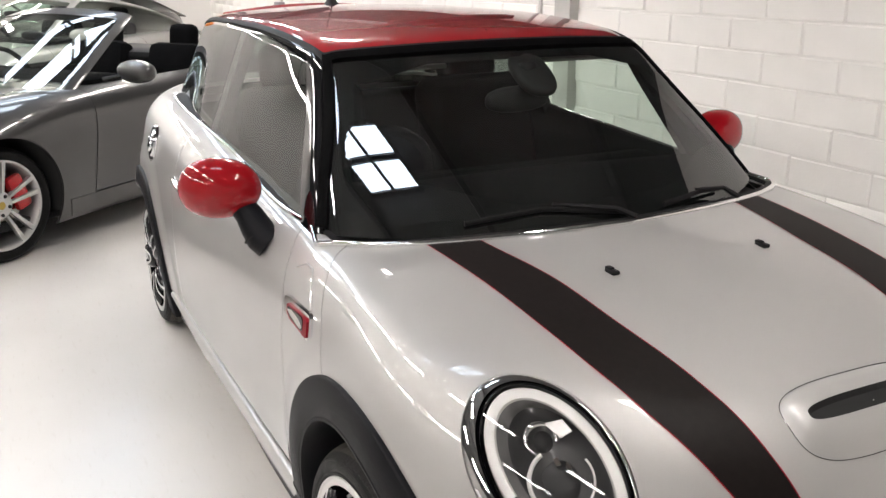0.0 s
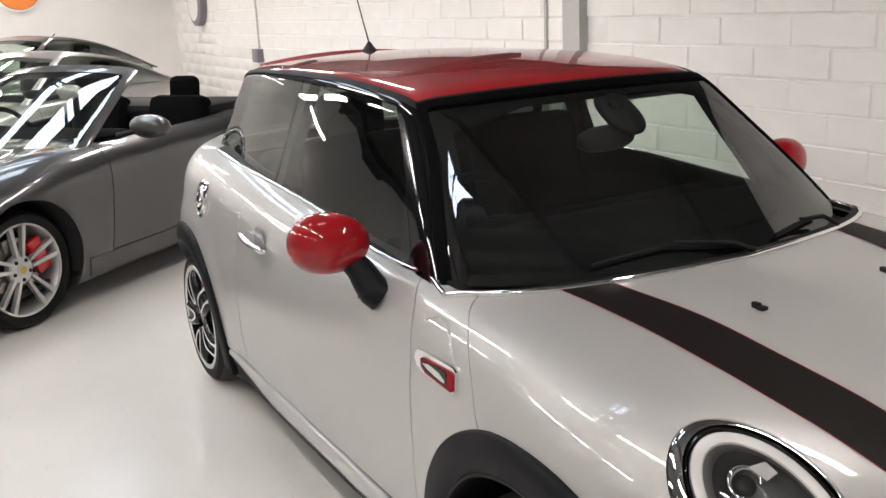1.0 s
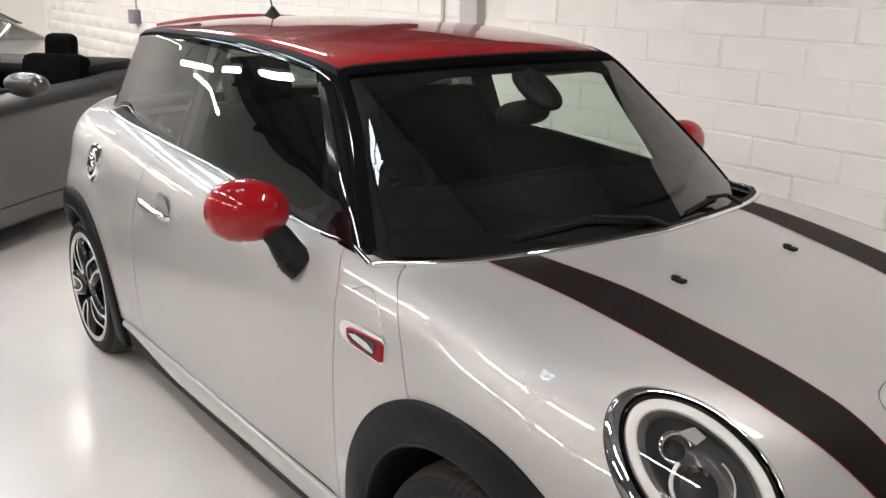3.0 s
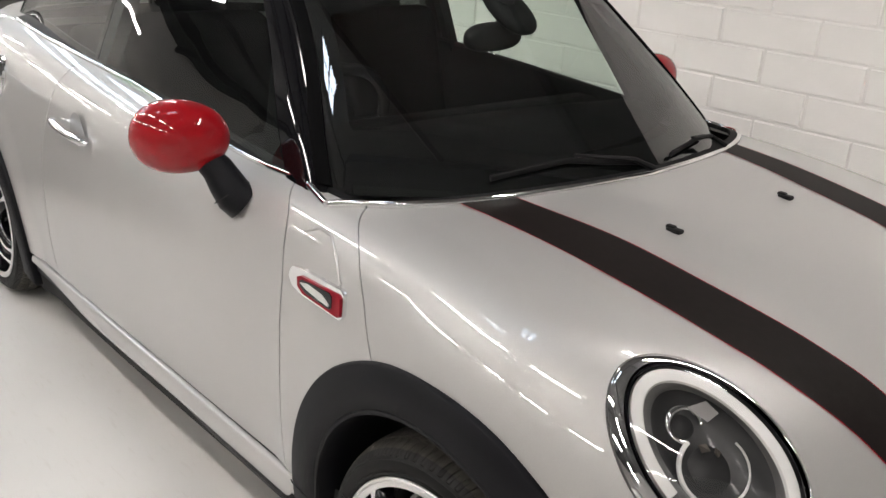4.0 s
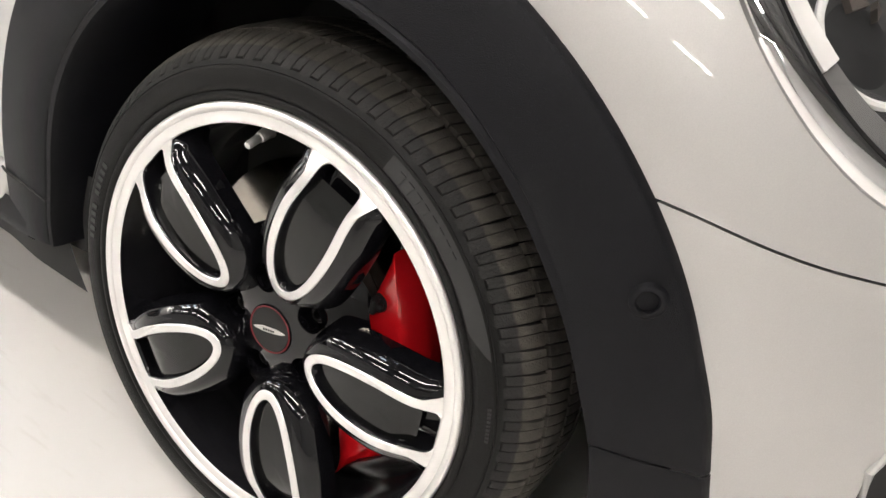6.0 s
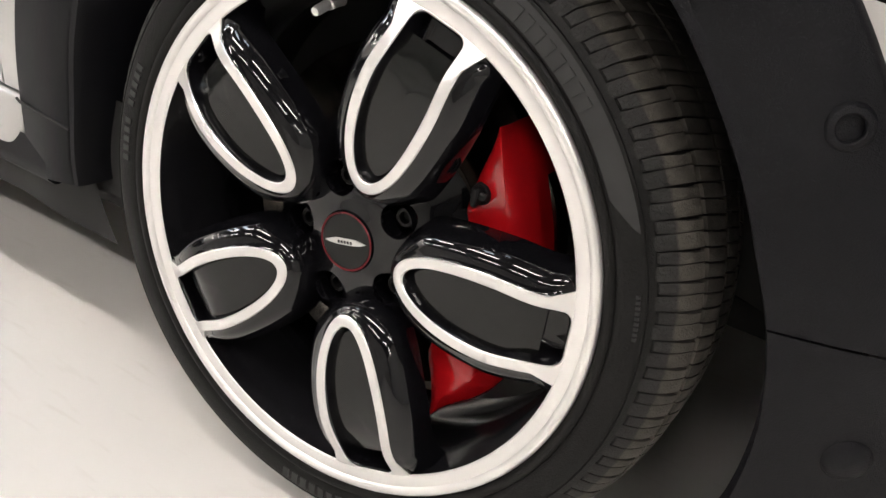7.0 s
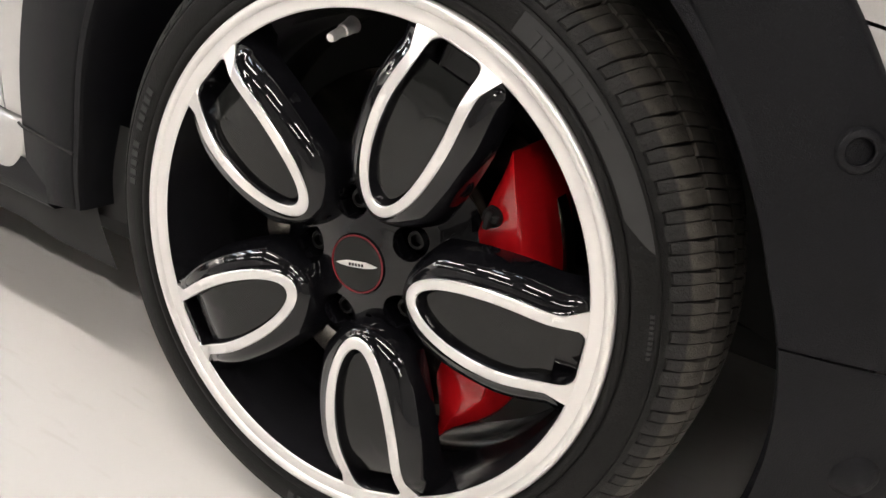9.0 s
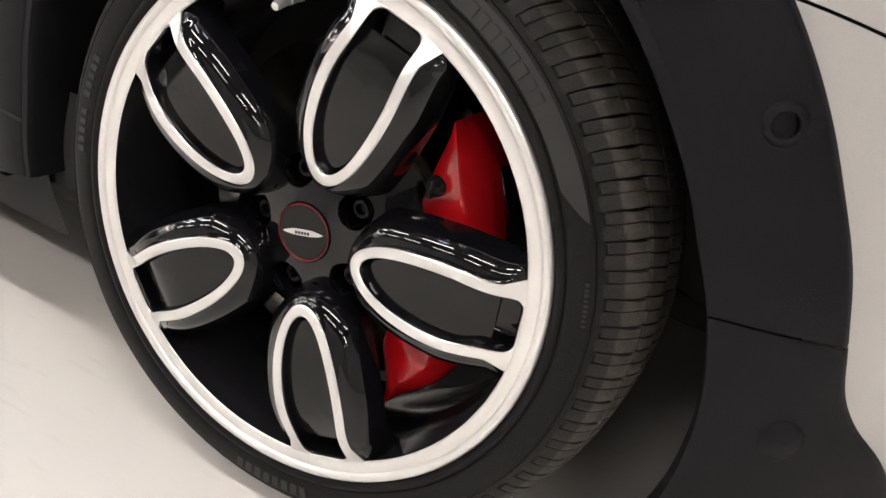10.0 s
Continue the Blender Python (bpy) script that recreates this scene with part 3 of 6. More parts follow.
# joint across the rear end of the front moulding
pts = [(x_, -(float(body_ys([x_], [0.31])[0]) + 0.0155 - 0.004 * float(smooth(-0.43, -0.446, np.array(x_)))), 0.3135 - 0.0075 * (x_ + 0.444) / 0.092) for x_ in np.linspace(-0.444, -0.352, 10)]
sided("trim_joint", tube(pts, 0.0016, 6), M_DARK)
# arch liners
for hub in (0.0, -WHEELBASE):
    V, F = [], []
    low = -12 if hub == 0.0 else -25
    for i in range(49):
        a = radians(low + (194.5 - low) * i / 48)
        for r, y in ((0.362, -0.735), (0.365, -0.66), (0.36, -0.50), (0.0, -0.48)):
            V.append((hub + r * math.cos(a), y, HUB_Z + r * math.sin(a)))
    F = [(i * 4 + j, i * 4 + j + 1, (i + 1) * 4 + j + 1, (i + 1) * 4 + j) for i in range(48) for j in range(3)]
    sided("arch_liner", (V, F), M_DARK, "", 60)
# painted sills, bowed outward, with a rounded front end; black mouldings below them
SILL_X = [-0.4405 - 0.041 * (1 - math.cos(math.pi / 2 * i / 9)) for i in range(10)] + [-0.4815 - (2.03 - 0.4815) * (i / 44) for i in range(1, 45)]
SILL_PROF = ((0.0, 0.0, -0.006), (0.0, 0.0015, 0.0075), (0.012, 0.0, 0.0100), (0.12, 0.0, 0.0118), (0.28, 0.0, 0.0132), (0.45, 0.0, 0.0140), (0.62, 0.0, 0.0138), (0.78, 0.0, 0.0122), (0.90, 0.0, 0.0090), (0.97, 0.0, 0.0048), (1.0, 0.0, 0.0), (1.0, 0.0015, -0.014))


def sill_foot(x):
    """Height of the painted sill's lower edge."""
    z = 0.247 + 0.045 * float(smooth(-1.5, -2.03, np.array(x))) - 0.006 * float(smooth(-0.9, -1.4, np.array(x)))
    k = max(0.0, x + 0.4815) / 0.041
    return z + 0.041 * (1 - math.sqrt(max(0.0, 1 - k * k)))


V = []
for x_ in SILL_X:
    lo = sill_foot(x_)
    wide_at = 0.8085 + 0.0125 * (-0.46 - x_)
    edge = 1 - 0.25 * float(smooth(-0.465, -0.4405, np.array(x_)))
    V += [(x_, -(wide_at + d * edge + 0.003), 0.3125 + dz - (0.3125 - lo) * u) for u, dz, d in SILL_PROF]
k = len(SILL_PROF)
F = [(i * k + j, i * k + j + 1, (i + 1) * k + j + 1, (i + 1) * k + j) for i in range(len(SILL_X) - 1) for j in range(k - 1)]
sided("sill", (V, F), M_PAINT, "silver-white painted sill", 50)
V = []
for i in range(41):
    x_ = -0.405 - 1.645 * i / 40
    wide_at = 0.8085 + 0.0125 * (-0.46 - x_)
    fade = float(smooth(-0.6, -1.35, np.array(x_)))
    V += [(x_, -(wide_at + d - 0.016 * fade), z_ + 0.014 * fade) for z_, d in ((0.275 + 0.02 * fade, 0.0125), (0.246, 0.0125), (0.232, 0.010), (0.225, 0.002), (0.222, -0.05))]
F = [(i * 5 + j, i * 5 + j + 1, i * 5 + j + 6, i * 5 + j + 5) for i in range(40) for j in range(4)]
sided("lower_sill", (V, F), M_CLAD, "black lower sill moulding", 50)
V, F = surf(lambda u, v: (-0.265 - 0.185 * u, -(0.772 + 0.030 * u - 0.01 * v * v), 0.335 - 0.112 * v), 8, 10)
sided("arch_foot", (V, F), M_DARK, "black foot of the wheel arch moulding")
part("floor_pan", join(rbox(2.2, 1.36, 0.04, 0.01, centre=(-1.5, 0, 0.16)), rbox(0.96, 0.84, 0.04, 0.01, centre=(0.06, 0, 0.20))), M_DARK, car)
# parking sensor and round plug on the bumper corner
for px, pz, r0, r1 in ((0.345, 0.506, 0.0085, 0.0145), (0.410, 0.270, 0.0, 0.018)):
    p = Vector((px, -(body_y(px, pz) + 0.0165), pz))
    n = body_n((px, -body_y(px, pz), pz))
    m = Matrix.Translation(p) @ n.to_track_quat("-Y", "Z").to_matrix().to_4x4()
    g = lathe([(r0, 0.009), (r0 + 0.0004, -0.0008), (r0 + 0.0014, -0.0018), (r1 - 0.002, -0.0014), (r1, 0.0003), (r1 + 0.0005, 0.0012), (r1 + 0.002, 0.004)] if r0 else [(0.0, -0.004), (0.010, -0.003), (0.016, -0.0005), (0.018, 0.002)], 36)
    sided("parking_sensor" if r0 else "bumper_plug", moved(g, m), M_CLAD, "round plug in the black trim")
    if r0:
        sided("sensor_face", moved(lathe([(0.0, 0.007), (0.0085, 0.007)], 24), m), M_DARK)


# chrome strip: along the foot of the windscreen and back under the side windows
side = [(x_, -float(body_ys([x_], [float(belt_z(x_))])[0]) - 0.001, float(belt_z(x_)) + 0.002) for x_ in np.linspace(-2.42, -0.60, 46)]
front = [(float(hood_rear(abs(y_))) - 0.005, y_, body_top(float(hood_rear(abs(y_))) - 0.005, abs(y_)) + 0.002 + 0.004 * float(smooth(0.5, 0.70, np.array(abs(y_))))) for y_ in np.linspace(-0.72, 0.72, 61)]


def band(points, half, thick):
    """A rounded moulding along points, taller than it is thick."""
    return tube(points, thick, 12, flat=half / thick)


part("chrome_strip", band(front, 0.0088, 0.0066), M_CHROME, car, "chrome strip along the foot of the windscreen", 80)
seam = (float(hood_rear(0.72)) - 0.012, -0.725, front[0][2])
sided("chrome_strip", band(side + [seam], 0.0084, 0.0066), M_CHROME, "chrome strip under the side windows", 80)
V = [(x_ - 0.004, y_, z_ - d_) for x_, y_, z_ in front for d_ in (0.002, 0.045)]
part("scuttle_wall", (V, [(2 * i, 2 * i + 2, 2 * i + 3, 2 * i + 1) for i in range(len(front) - 1)]), M_BLACK, car)


# ---------------------------------------------------------------- head lamps
def lamp_pt(a, b, u, h, du=0.0, dv=0.0):
    c = LAMP_C - LAMP_N * 0.004
    return c + LAMP_U * (a * math.cos(u) + du) + LAMP_V * (b * math.sin(u) + dv) + LAMP_N * h


def lamp_ring(rings, n=120):
    """A closed band through rings of (half length, half width, height, shift along, shift across)."""
    V, F = [], []
    k = len(rings)
    for i in range(n):
        u = 2 * math.pi * i / n
        for a, b, h, du, dv in rings:
            V.append(tuple(lamp_pt(a, b, u, h, du, dv)))
    for i in range(n):
        j = (i + 1) % n
        for q in range(k - 1):
            F.append((i * k + q, j * k + q, j * k + q + 1, i * k + q + 1))
    return V, F


def on_skin_all(angles, a, b, lift):
    """The lamp's outline brought down on the bonnet's skin."""
    P = np.array([lamp_pt(a, b, u, 0.0)[:] for u in angles])
    N = np.array(LAMP_N)
    lo, hi = np.full(len(P), -0.12), np.full(len(P), 0.12)
    for _ in range(26):
        m = (lo + hi) / 2
        inside = body_field(P + N * m[:, None]) < 0
        lo, hi = np.where(inside, m, lo), np.where(inside, hi, m)
    return [Vector(p) for p in P + N * (lo + lift)[:, None]]


BEZ = (0.173, 0.105, 0.004, 0.009)
M_DRL = mat("white_light_guide", (0.78, 0.77, 0.75), rough=0.3, coat=0.3, vary=0.03)
M_LAMPGREY = mat("lamp_reflector_grey", (0.20, 0.197, 0.195), rough=0.35, metal=0.3, vary=0.08)
M_LAMPDARK = mat("lamp_bowl_dark", (0.045, 0.045, 0.046), rough=0.35, vary=0.1, coat=0.2)
M_WINGLET = mat("lamp_reflector_flap", (0.55, 0.54, 0.53), rough=0.25, metal=0.6, vary=0.05)
M_PROJ = mat("projector_glass", (0.030, 0.030, 0.031), rough=0.30, spec=0.3, vary=0.1)
n = 120
V, F = [], []
ROUND = [2 * math.pi * i / n for i in range(n)]
SHIFT = LAMP_U * BEZ[2] + LAMP_V * BEZ[3]
for p0, p1, q0 in zip(on_skin_all(ROUND, LAMP_A - 0.002, LAMP_B - 0.002, -0.006), on_skin_all(ROUND, LAMP_A - 0.003, LAMP_B - 0.003, 0.003), on_skin_all(ROUND, BEZ[0] + 0.004, BEZ[1] + 0.004, 0.0)):
    q0 = q0 + SHIFT
    mid = p1.lerp(q0, 0.6) + LAMP_N * 0.0042
    V += [tuple(p0), tuple(p1), tuple(p1.lerp(q0, 0.28) + LAMP_N * 0.0026), tuple(mid), tuple(q0 + LAMP_N * 0.0040), tuple(q0 - LAMP_N * 0.012)]
F = [(i * 6 + q, ((i + 1) % n) * 6 + q, ((i + 1) % n) * 6 + q + 1, i * 6 + q + 1) for i in range(n) for q in range(5)]
lampA = (V, F)
for k in (0, 1):
    fx = mirror_geo if k else (lambda g: g)
    ring = part("headlamp", fx(lampA), M_CHROME, car, "oval head lamp in a wide chrome surround", 60)
    V, F = [], []
    s = SHIFT
    for q in on_skin_all(ROUND, BEZ[0], BEZ[1], 0.0):
        q = q + s
        V += [tuple(q - LAMP_N * 0.03), tuple(q - LAMP_N * 0.001), tuple(q.lerp(lamp_pt(0, 0, 0, 0) + s, 0.02) + LAMP_N * 0.001), tuple(q.lerp(lamp_pt(0, 0, 0, 0) + s, 0.035) - LAMP_N * 0.012)]
    F = [(i * 4 + c, ((i + 1) % n) * 4 + c, ((i + 1) % n) * 4 + c + 1, i * 4 + c + 1) for i in range(n) for c in range(3)]
    part("bezel", fx((V, F)), M_BLACKGLOSS, ring, "gloss black lamp bezel")
    # white light guide: open at the lower end
    V, F = [], []
    m = 100
    prof = ((0.1655, 0.0985, -0.016), (0.1635, 0.0965, -0.007), (0.152, 0.0870, -0.007), (0.143, 0.0795, -0.010), (0.140, 0.077, -0.016))
    slope = ((0.1405, 0.0790, -0.0155), (0.136, 0.0765, -0.020), (0.131, 0.0735, -0.027), (0.127, 0.0715, -0.034), (0.124, 0.0700, -0.042))
    rows = [on_skin_all(ROUND, a, b, h) for a, b, h in slope]
    V = [tuple(rows[c][i] + SHIFT + LAMP_V * (0.002 + 0.0022 * c)) for i in range(n) for c in range(5)]
    F = [(i * 5 + c, ((i + 1) % n) * 5 + c, ((i + 1) % n) * 5 + c + 1, i * 5 + c + 1) for i in range(n) for c in range(4)]
    part("inner_ring", fx((V, F)), M_LAMPGREY, ring, "grey sloping inner ring")
    rows = [on_skin_all([radians(31 + 239 * i / (m - 1)) for i in range(m)], a, b, h) for a, b, h in prof]
    V = [tuple(rows[c][i] + SHIFT + LAMP_V * 0.002) for i in range(m) for c in range(5)]
    F = [(i * 5 + c, (i + 1) * 5 + c, (i + 1) * 5 + c + 1, i * 5 + c + 1) for i in range(m - 1) for c in range(4)]
    part("light_guide", fx((V, F)), M_DRL, ring, "white daytime light ring")
    V, F = [], []
    rows = [on_skin_all([radians(-89.5 + 120 * i / 39) for i in range(40)], a, b, h - 0.004) for a, b, h in prof]
    V = [tuple(rows[c][i] + SHIFT + LAMP_V * 0.002) for i in range(40) for c in range(5)]
    F = [(i * 5 + c, (i + 1) * 5 + c, (i + 1) * 5 + c + 1, i * 5 + c + 1) for i in range(39) for c in range(4)]
    part("indicator", fx((V, F)), M_LAMPGREY, ring, "grey indicator segment")
    rows = [on_skin_all(ROUND, a, b, h) for a, b, h in ((0.126, 0.0712, -0.040), (0.118, 0.066, -0.052), (0.095, 0.052, -0.066), (0.05, 0.03, -0.074), (0.001, 0.001, -0.076))]
    V = [tuple(rows[c][i] + SHIFT + LAMP_V * 0.011) for i in range(n) for c in range(5)]
    F = [(i * 5 + c, ((i + 1) % n) * 5 + c, ((i + 1) % n) * 5 + c + 1, i * 5 + c + 1) for i in range(n) for c in range(4)]
    part("bowl", fx((V, F)), M_LAMPDARK, ring, "dark grey lamp bowl")
    # projector unit with a bright rim, and the upper reflector flap
    def blob(cx, cy, a, b, h0, dome):
        rings = [(a * math.cos(t), b * math.cos(t), h0 + dome * math.sin(t), cx, cy) for t in [radians(d) for d in range(0, 90, 10)]] + [(0.0005, 0.0005, h0 + dome, cx, cy)]
        return lamp_ring(rings, 48)
    part("projector", fx(blob(0.021, 0.0115, 0.053, 0.053, -0.058, 0.018)), M_PROJ, ring, "dark glass projector lens")
    V, F = tube([lamp_pt(0.057, 0.0565, radians(d), -0.026, 0.021, 0.0115) for d in range(-176, 102, 5)], [0.0042 - 0.0022 * float(smooth(-40, 40, np.array(d))) for d in range(-176, 102, 5)], 8)
    part("projector_rim", fx((V, F)), M_DRL, ring, "thin white rim round the projector")
    part("projector", fx(blob(-0.058, 0.0225, 0.024, 0.022, -0.052, 0.012)), M_PROJ, ring)
    arc = range(50, 326, 6)
    V, F = tube([lamp_pt(0.0275, 0.0275, radians(d), -0.028, -0.0595, 0.0220) for d in arc], [0.0032 + 0.0042 * math.exp(-((d - 185) / 55) ** 2) for d in arc], 10)
    part("projector_rim", fx((V, F)), M_CHROME, ring, "bright chrome rim of the small lamp")
    for cx, cy, w, turn in ((-0.012, 0.024, 0.010, 0.5), (0.006, 0.036, 0.008, -0.4)):
        q = [lamp_pt(0, 0, 0, -0.030 + 0.005 * math.sin(3 * turn + k), cx + w * math.cos(turn + k * math.pi / 2), cy + 0.6 * w * math.sin(turn + k * math.pi / 2)) for k in range(4)]
        V = [tuple(p) for p in q] + [tuple(p - LAMP_N * 0.008) for p in q]
        part("reflector", fx((V, [(0, 1, 2, 3), (7, 6, 5, 4), (0, 4, 5, 1), (1, 5, 6, 2), (2, 6, 7, 3), (3, 7, 4, 0)])), M_RUST, ring)
    q = [lamp_pt(0, 0, 0, -0.020, a, b) for a, b in ((-0.078, 0.042), (-0.040, 0.052), (-0.039, 0.076), (-0.066, 0.073))]
    V = [tuple(p) for p in q] + [tuple(p - LAMP_N * 0.012) for p in q]
    part("reflector", fx((V, [(0, 1, 2, 3), (7, 6, 5, 4), (0, 4, 5, 1), (1, 5, 6, 2), (2, 6, 7, 3), (3, 7, 4, 0)])), M_WINGLET, ring)
    # clear lens
    V, F = [], []
    for j in range(9):
        t = j / 8
        V += [tuple(q + SHIFT) for q in on_skin_all(ROUND, BEZ[0] * 0.965 * max(1 - t, 0.004), BEZ[1] * 0.965 * max(1 - t, 0.004), -0.003)]
    F = [(j * n + i, j * n + (i + 1) % n, (j + 1) * n + (i + 1) % n, (j + 1) * n + i) for j in range(8) for i in range(n)]
    lens = part("lens", fx((V, F)), M_CLEAR, ring, "clear lamp cover", 80)
    lens.visible_shadow = False


# ---------------------------------------------------------------- wheels
M_BARREL = mat("satin_black_rim", (0.010, 0.010, 0.012), rough=0.22, spec=0.5, coat=0.3, coat_rough=0.1, vary=0.1, scale=20)
M_INSERT = mat("dark_gloss_insert", (0.006, 0.0064, 0.006), rough=0.12, spec=0.45, vary=0.08, scale=60)
M_POCKET = mat("satin_dark_grey", (0.0085, 0.009, 0.0085), rough=0.34, spec=0.3, vary=0.08, scale=60)
M_CAPRED = mat("cap_red_line", (0.16, 0.006, 0.012), rough=0.35)
M_WING = mat("bright_badge_metal", (0.72, 0.71, 0.69), rough=0.3, metal=0.7, vary=0.05)
M_SIDEWALL = mat("smooth_rubber_band", (0.019, 0.0194, 0.0197), rough=0.5, vary=0.15, scale=40)
TYRE_R = 0.295


def spoke_outline(phi, inner):
    """Distance from the spoke's middle (0.146, 0) to its loop's edge, in a direction."""
    c, s = math.cos(phi), math.sin(phi)
    lo, hi = 0.0, 0.12
    tip, half = (0.0695, 0.0262) if inner else (0.0592, 0.0360)
    for _ in range(26):
        m = (lo + hi) / 2
        r, t = 0.146 + m * c, abs(m * s)
        if r < 0.150:
            w = half * math.sqrt(max(0.0, 1 - ((0.150 - r) / (0.150 - tip)) ** 2)) if r > tip else -1
        else:
            w = half - 0.0030 * smooth(0.15, 0.19, r)
            if not inner and r > 0.188:
                w += 0.017 * ((r - 0.188) / 0.021) ** 2.6
        inside = t < w
        if inner:
            k, end, wall = 0.009, 0.2085, 0.0233
            if r > end:
                inside = False
            elif r > end - k and t > wall - k:
                inside = inside and (r - end + k) ** 2 + (t - wall + k) ** 2 < k * k
        elif math.hypot(r, t) > 0.2115:
            inside = False
        lo, hi = (m, hi) if inside else (lo, m)
    return lo


SPOKE_N = 150
SPOKE_I = [spoke_outline(2 * math.pi * i / SPOKE_N, True) for i in range(SPOKE_N)]
SPOKE_O = [spoke_outline(2 * math.pi * i / SPOKE_N, False) for i in range(SPOKE_N)]


_crown = spline([(0.05, -0.0075), (0.062, -0.0090), (0.085, -0.0135), (0.11, -0.0172), (0.14, -0.0187), (0.165, -0.0170), (0.185, -0.0120), (0.20, -0.0055), (0.2115, 0.0), (0.23, 0.0)])


def face_d(r, z=0.0):
    """Depth of the spokes' machined face behind the rim's: the spokes are crowned outward."""
    h = math.hypot(r, z)
    return float(_crown(r + (h - r) * float(smooth(0.175, 0.208, np.array(h)))))


def spoke_parts():
    loop, pocket, flank, insert = ([], []), ([], []), ([], []), ([], [])
    N = SPOKE_N
    for i in range(N):
        a = 2 * math.pi * i / N
        c, s = math.cos(a), math.sin(a)
        ri, ro = SPOKE_I[i], SPOKE_O[i]
        P = lambda d: (0.146 + d * c, d * s)
        for d, lift in ((ro, 0.0014), (ro - 0.0012, 0.0), (ri + 0.0012, 0.0), (ri, 0.0014)):
            x, z = P(d)
            loop[0].append((x, face_d(x, z) + lift, z))
        for d, dep in ((ri, 0.0012), (ri - 0.0006, 0.0018), (ri - 0.0016, 0.0034), (ri * 0.955, 0.0075), (ri * 0.93, 1.0), (ri * 0.90, 1.05), (0.0005, 1.05)):
            x, z = P(d)
            fl = 0.0115 + 0.016 * smooth(0.180, 0.198, np.array(x))
            pocket[0].append((x, face_d(x) + (dep if dep < 0.5 else float(fl) * dep), z))
        for d in (ri * 0.925, ri * 0.78, ri * 0.6, ri * 0.4, ri * 0.2, 0.0004):
            x, z = P(d)
            x = min(x, 0.188 + 0.06 * (x - 0.188)) if x > 0.188 else x
            insert[0].append((x, face_d(x) + 0.0085 + 0.004 * float(smooth(0.165, 0.19, np.array(x))), z))
        root = float(smooth(0.13, 0.075, np.array(0.146 + ro * c)))
        for off, dep in [(0.0, 0.0012), (0.0008, 0.0022)] + [(0.0008 + 0.020 * math.sin(q * math.pi / 14), 0.0022 + 0.034 * (1 - math.cos(q * math.pi / 14))) for q in range(1, 8)]:
            x, z = P(ro)
            x -= off * (0.35 * max(0.0, -c) + 0.25 * root)
            z += math.copysign(off * min(1.0, 2.6 * abs(s)), s)
            if c > 0.2 and math.hypot(x, z) > 0.2105:
                k = 0.2105 / math.hypot(x, z)
                x, z = x * k, z * k
            flank[0].append((x, face_d(min(x, 0.215), z) + dep, z))
    for g, k in ((loop, 4), (pocket, 7), (flank, 9), (insert, 6)):
        for i in range(N):
            j = (i + 1) % N
            for q in range(k - 1):
                g[1].append((i * k + q, i * k + q + 1, j * k + q + 1, j * k + q))
    return loop, pocket, flank, insert


SPOKE = spoke_parts()


tread_top = spline([(0.0, 0.260), (0.004, 0.2668), (0.010, 0.2738), (0.02, 0.2812), (0.035, 0.2878), (0.055, 0.2930), (0.08, TYRE_R), (0.11, TYRE_R), (0.14, 0.2925), (0.17, 0.280), (0.185, 0.262)])
PITCHES = 78


def tread_block(d0, d1, a0, a1, nose=0.0, skew=-0.6, m=5, wedge=0.0):
    """A block of tread between two depths and two angles (degrees). nose rounds its outer end, wedge opens its upper slot."""
    V, F = [], []
    for j in range(m + 1):
        u = j / m
        d = d0 + (d1 - d0) * u
        lean = skew * (d - d0) / 0.0175
        pinch = nose * (1 - u * m / 1.0) * 0.5 if u * m < 1 else 0.0
        hi = a1 - pinch - wedge * min(1.0, 1.6 * u)
        lo = a0 + pinch
        r = float(tread_top(d)) - (0.0003 if j in (0, m) else 0)
        for a in (lo, lo + 0.06 * (hi - lo), (lo + hi) / 2, hi - 0.06 * (hi - lo), hi):
            q = radians(a + lean)
            k = r - (0.0003 if a in (lo, hi) else 0.0)
            V.append((k * math.cos(q), d, k * math.sin(q)))
    F = [(j * 5 + q, j * 5 + q + 1, j * 5 + q + 6, j * 5 + q + 5) for j in range(m) for q in range(4)]
    rim = [j * 5 for j in range(m + 1)] + [m * 5 + q for q in (1, 2, 3)] + [j * 5 + 4 for j in range(m, -1, -1)] + [3, 2, 1]
    low = len(V)
    for p in rim:
        x, y, z = V[p]
        k = 1 - 0.0065 / math.hypot(x, z)
        V.append((x * k, y + (0.002 if y < 0.01 else 0.0), z * k))
    F += [(rim[q], low + q, low + (q + 1) % len(rim), rim[(q + 1) % len(rim)]) for q in range(len(rim))]
    return V, [q[::-1] for q in F]


STEP = 360.0 / PITCHES
LUG = tread_block(0.0066, 0.0430, 0.53 * STEP + 0.03, STEP - 0.04, nose=0.40, wedge=0.60)
LAND = tread_block(0.0045, 0.0430, 0.04, 0.53 * STEP - 0.03)


def inner_tread():
    """The three ribs behind the shoulder, in one mesh."""
    geos = []
    for d0, d1, gap, ofs in ((0.0480, 0.0820, 0.35, 0.3), (0.0875, 0.1180, 0.35, 0.6), (0.1235, 0.1680, 0.30, 0.1)):
        base = tread_block(d0, d1, gap / 2, STEP / 2 - gap / 2, m=3, skew=-0.9)
        for k in range(2 * PITCHES):
            geos.append(moved(base, Matrix.Rotation(-radians((k + ofs) * STEP / 2), 4, "Y")))
    return join(*geos)


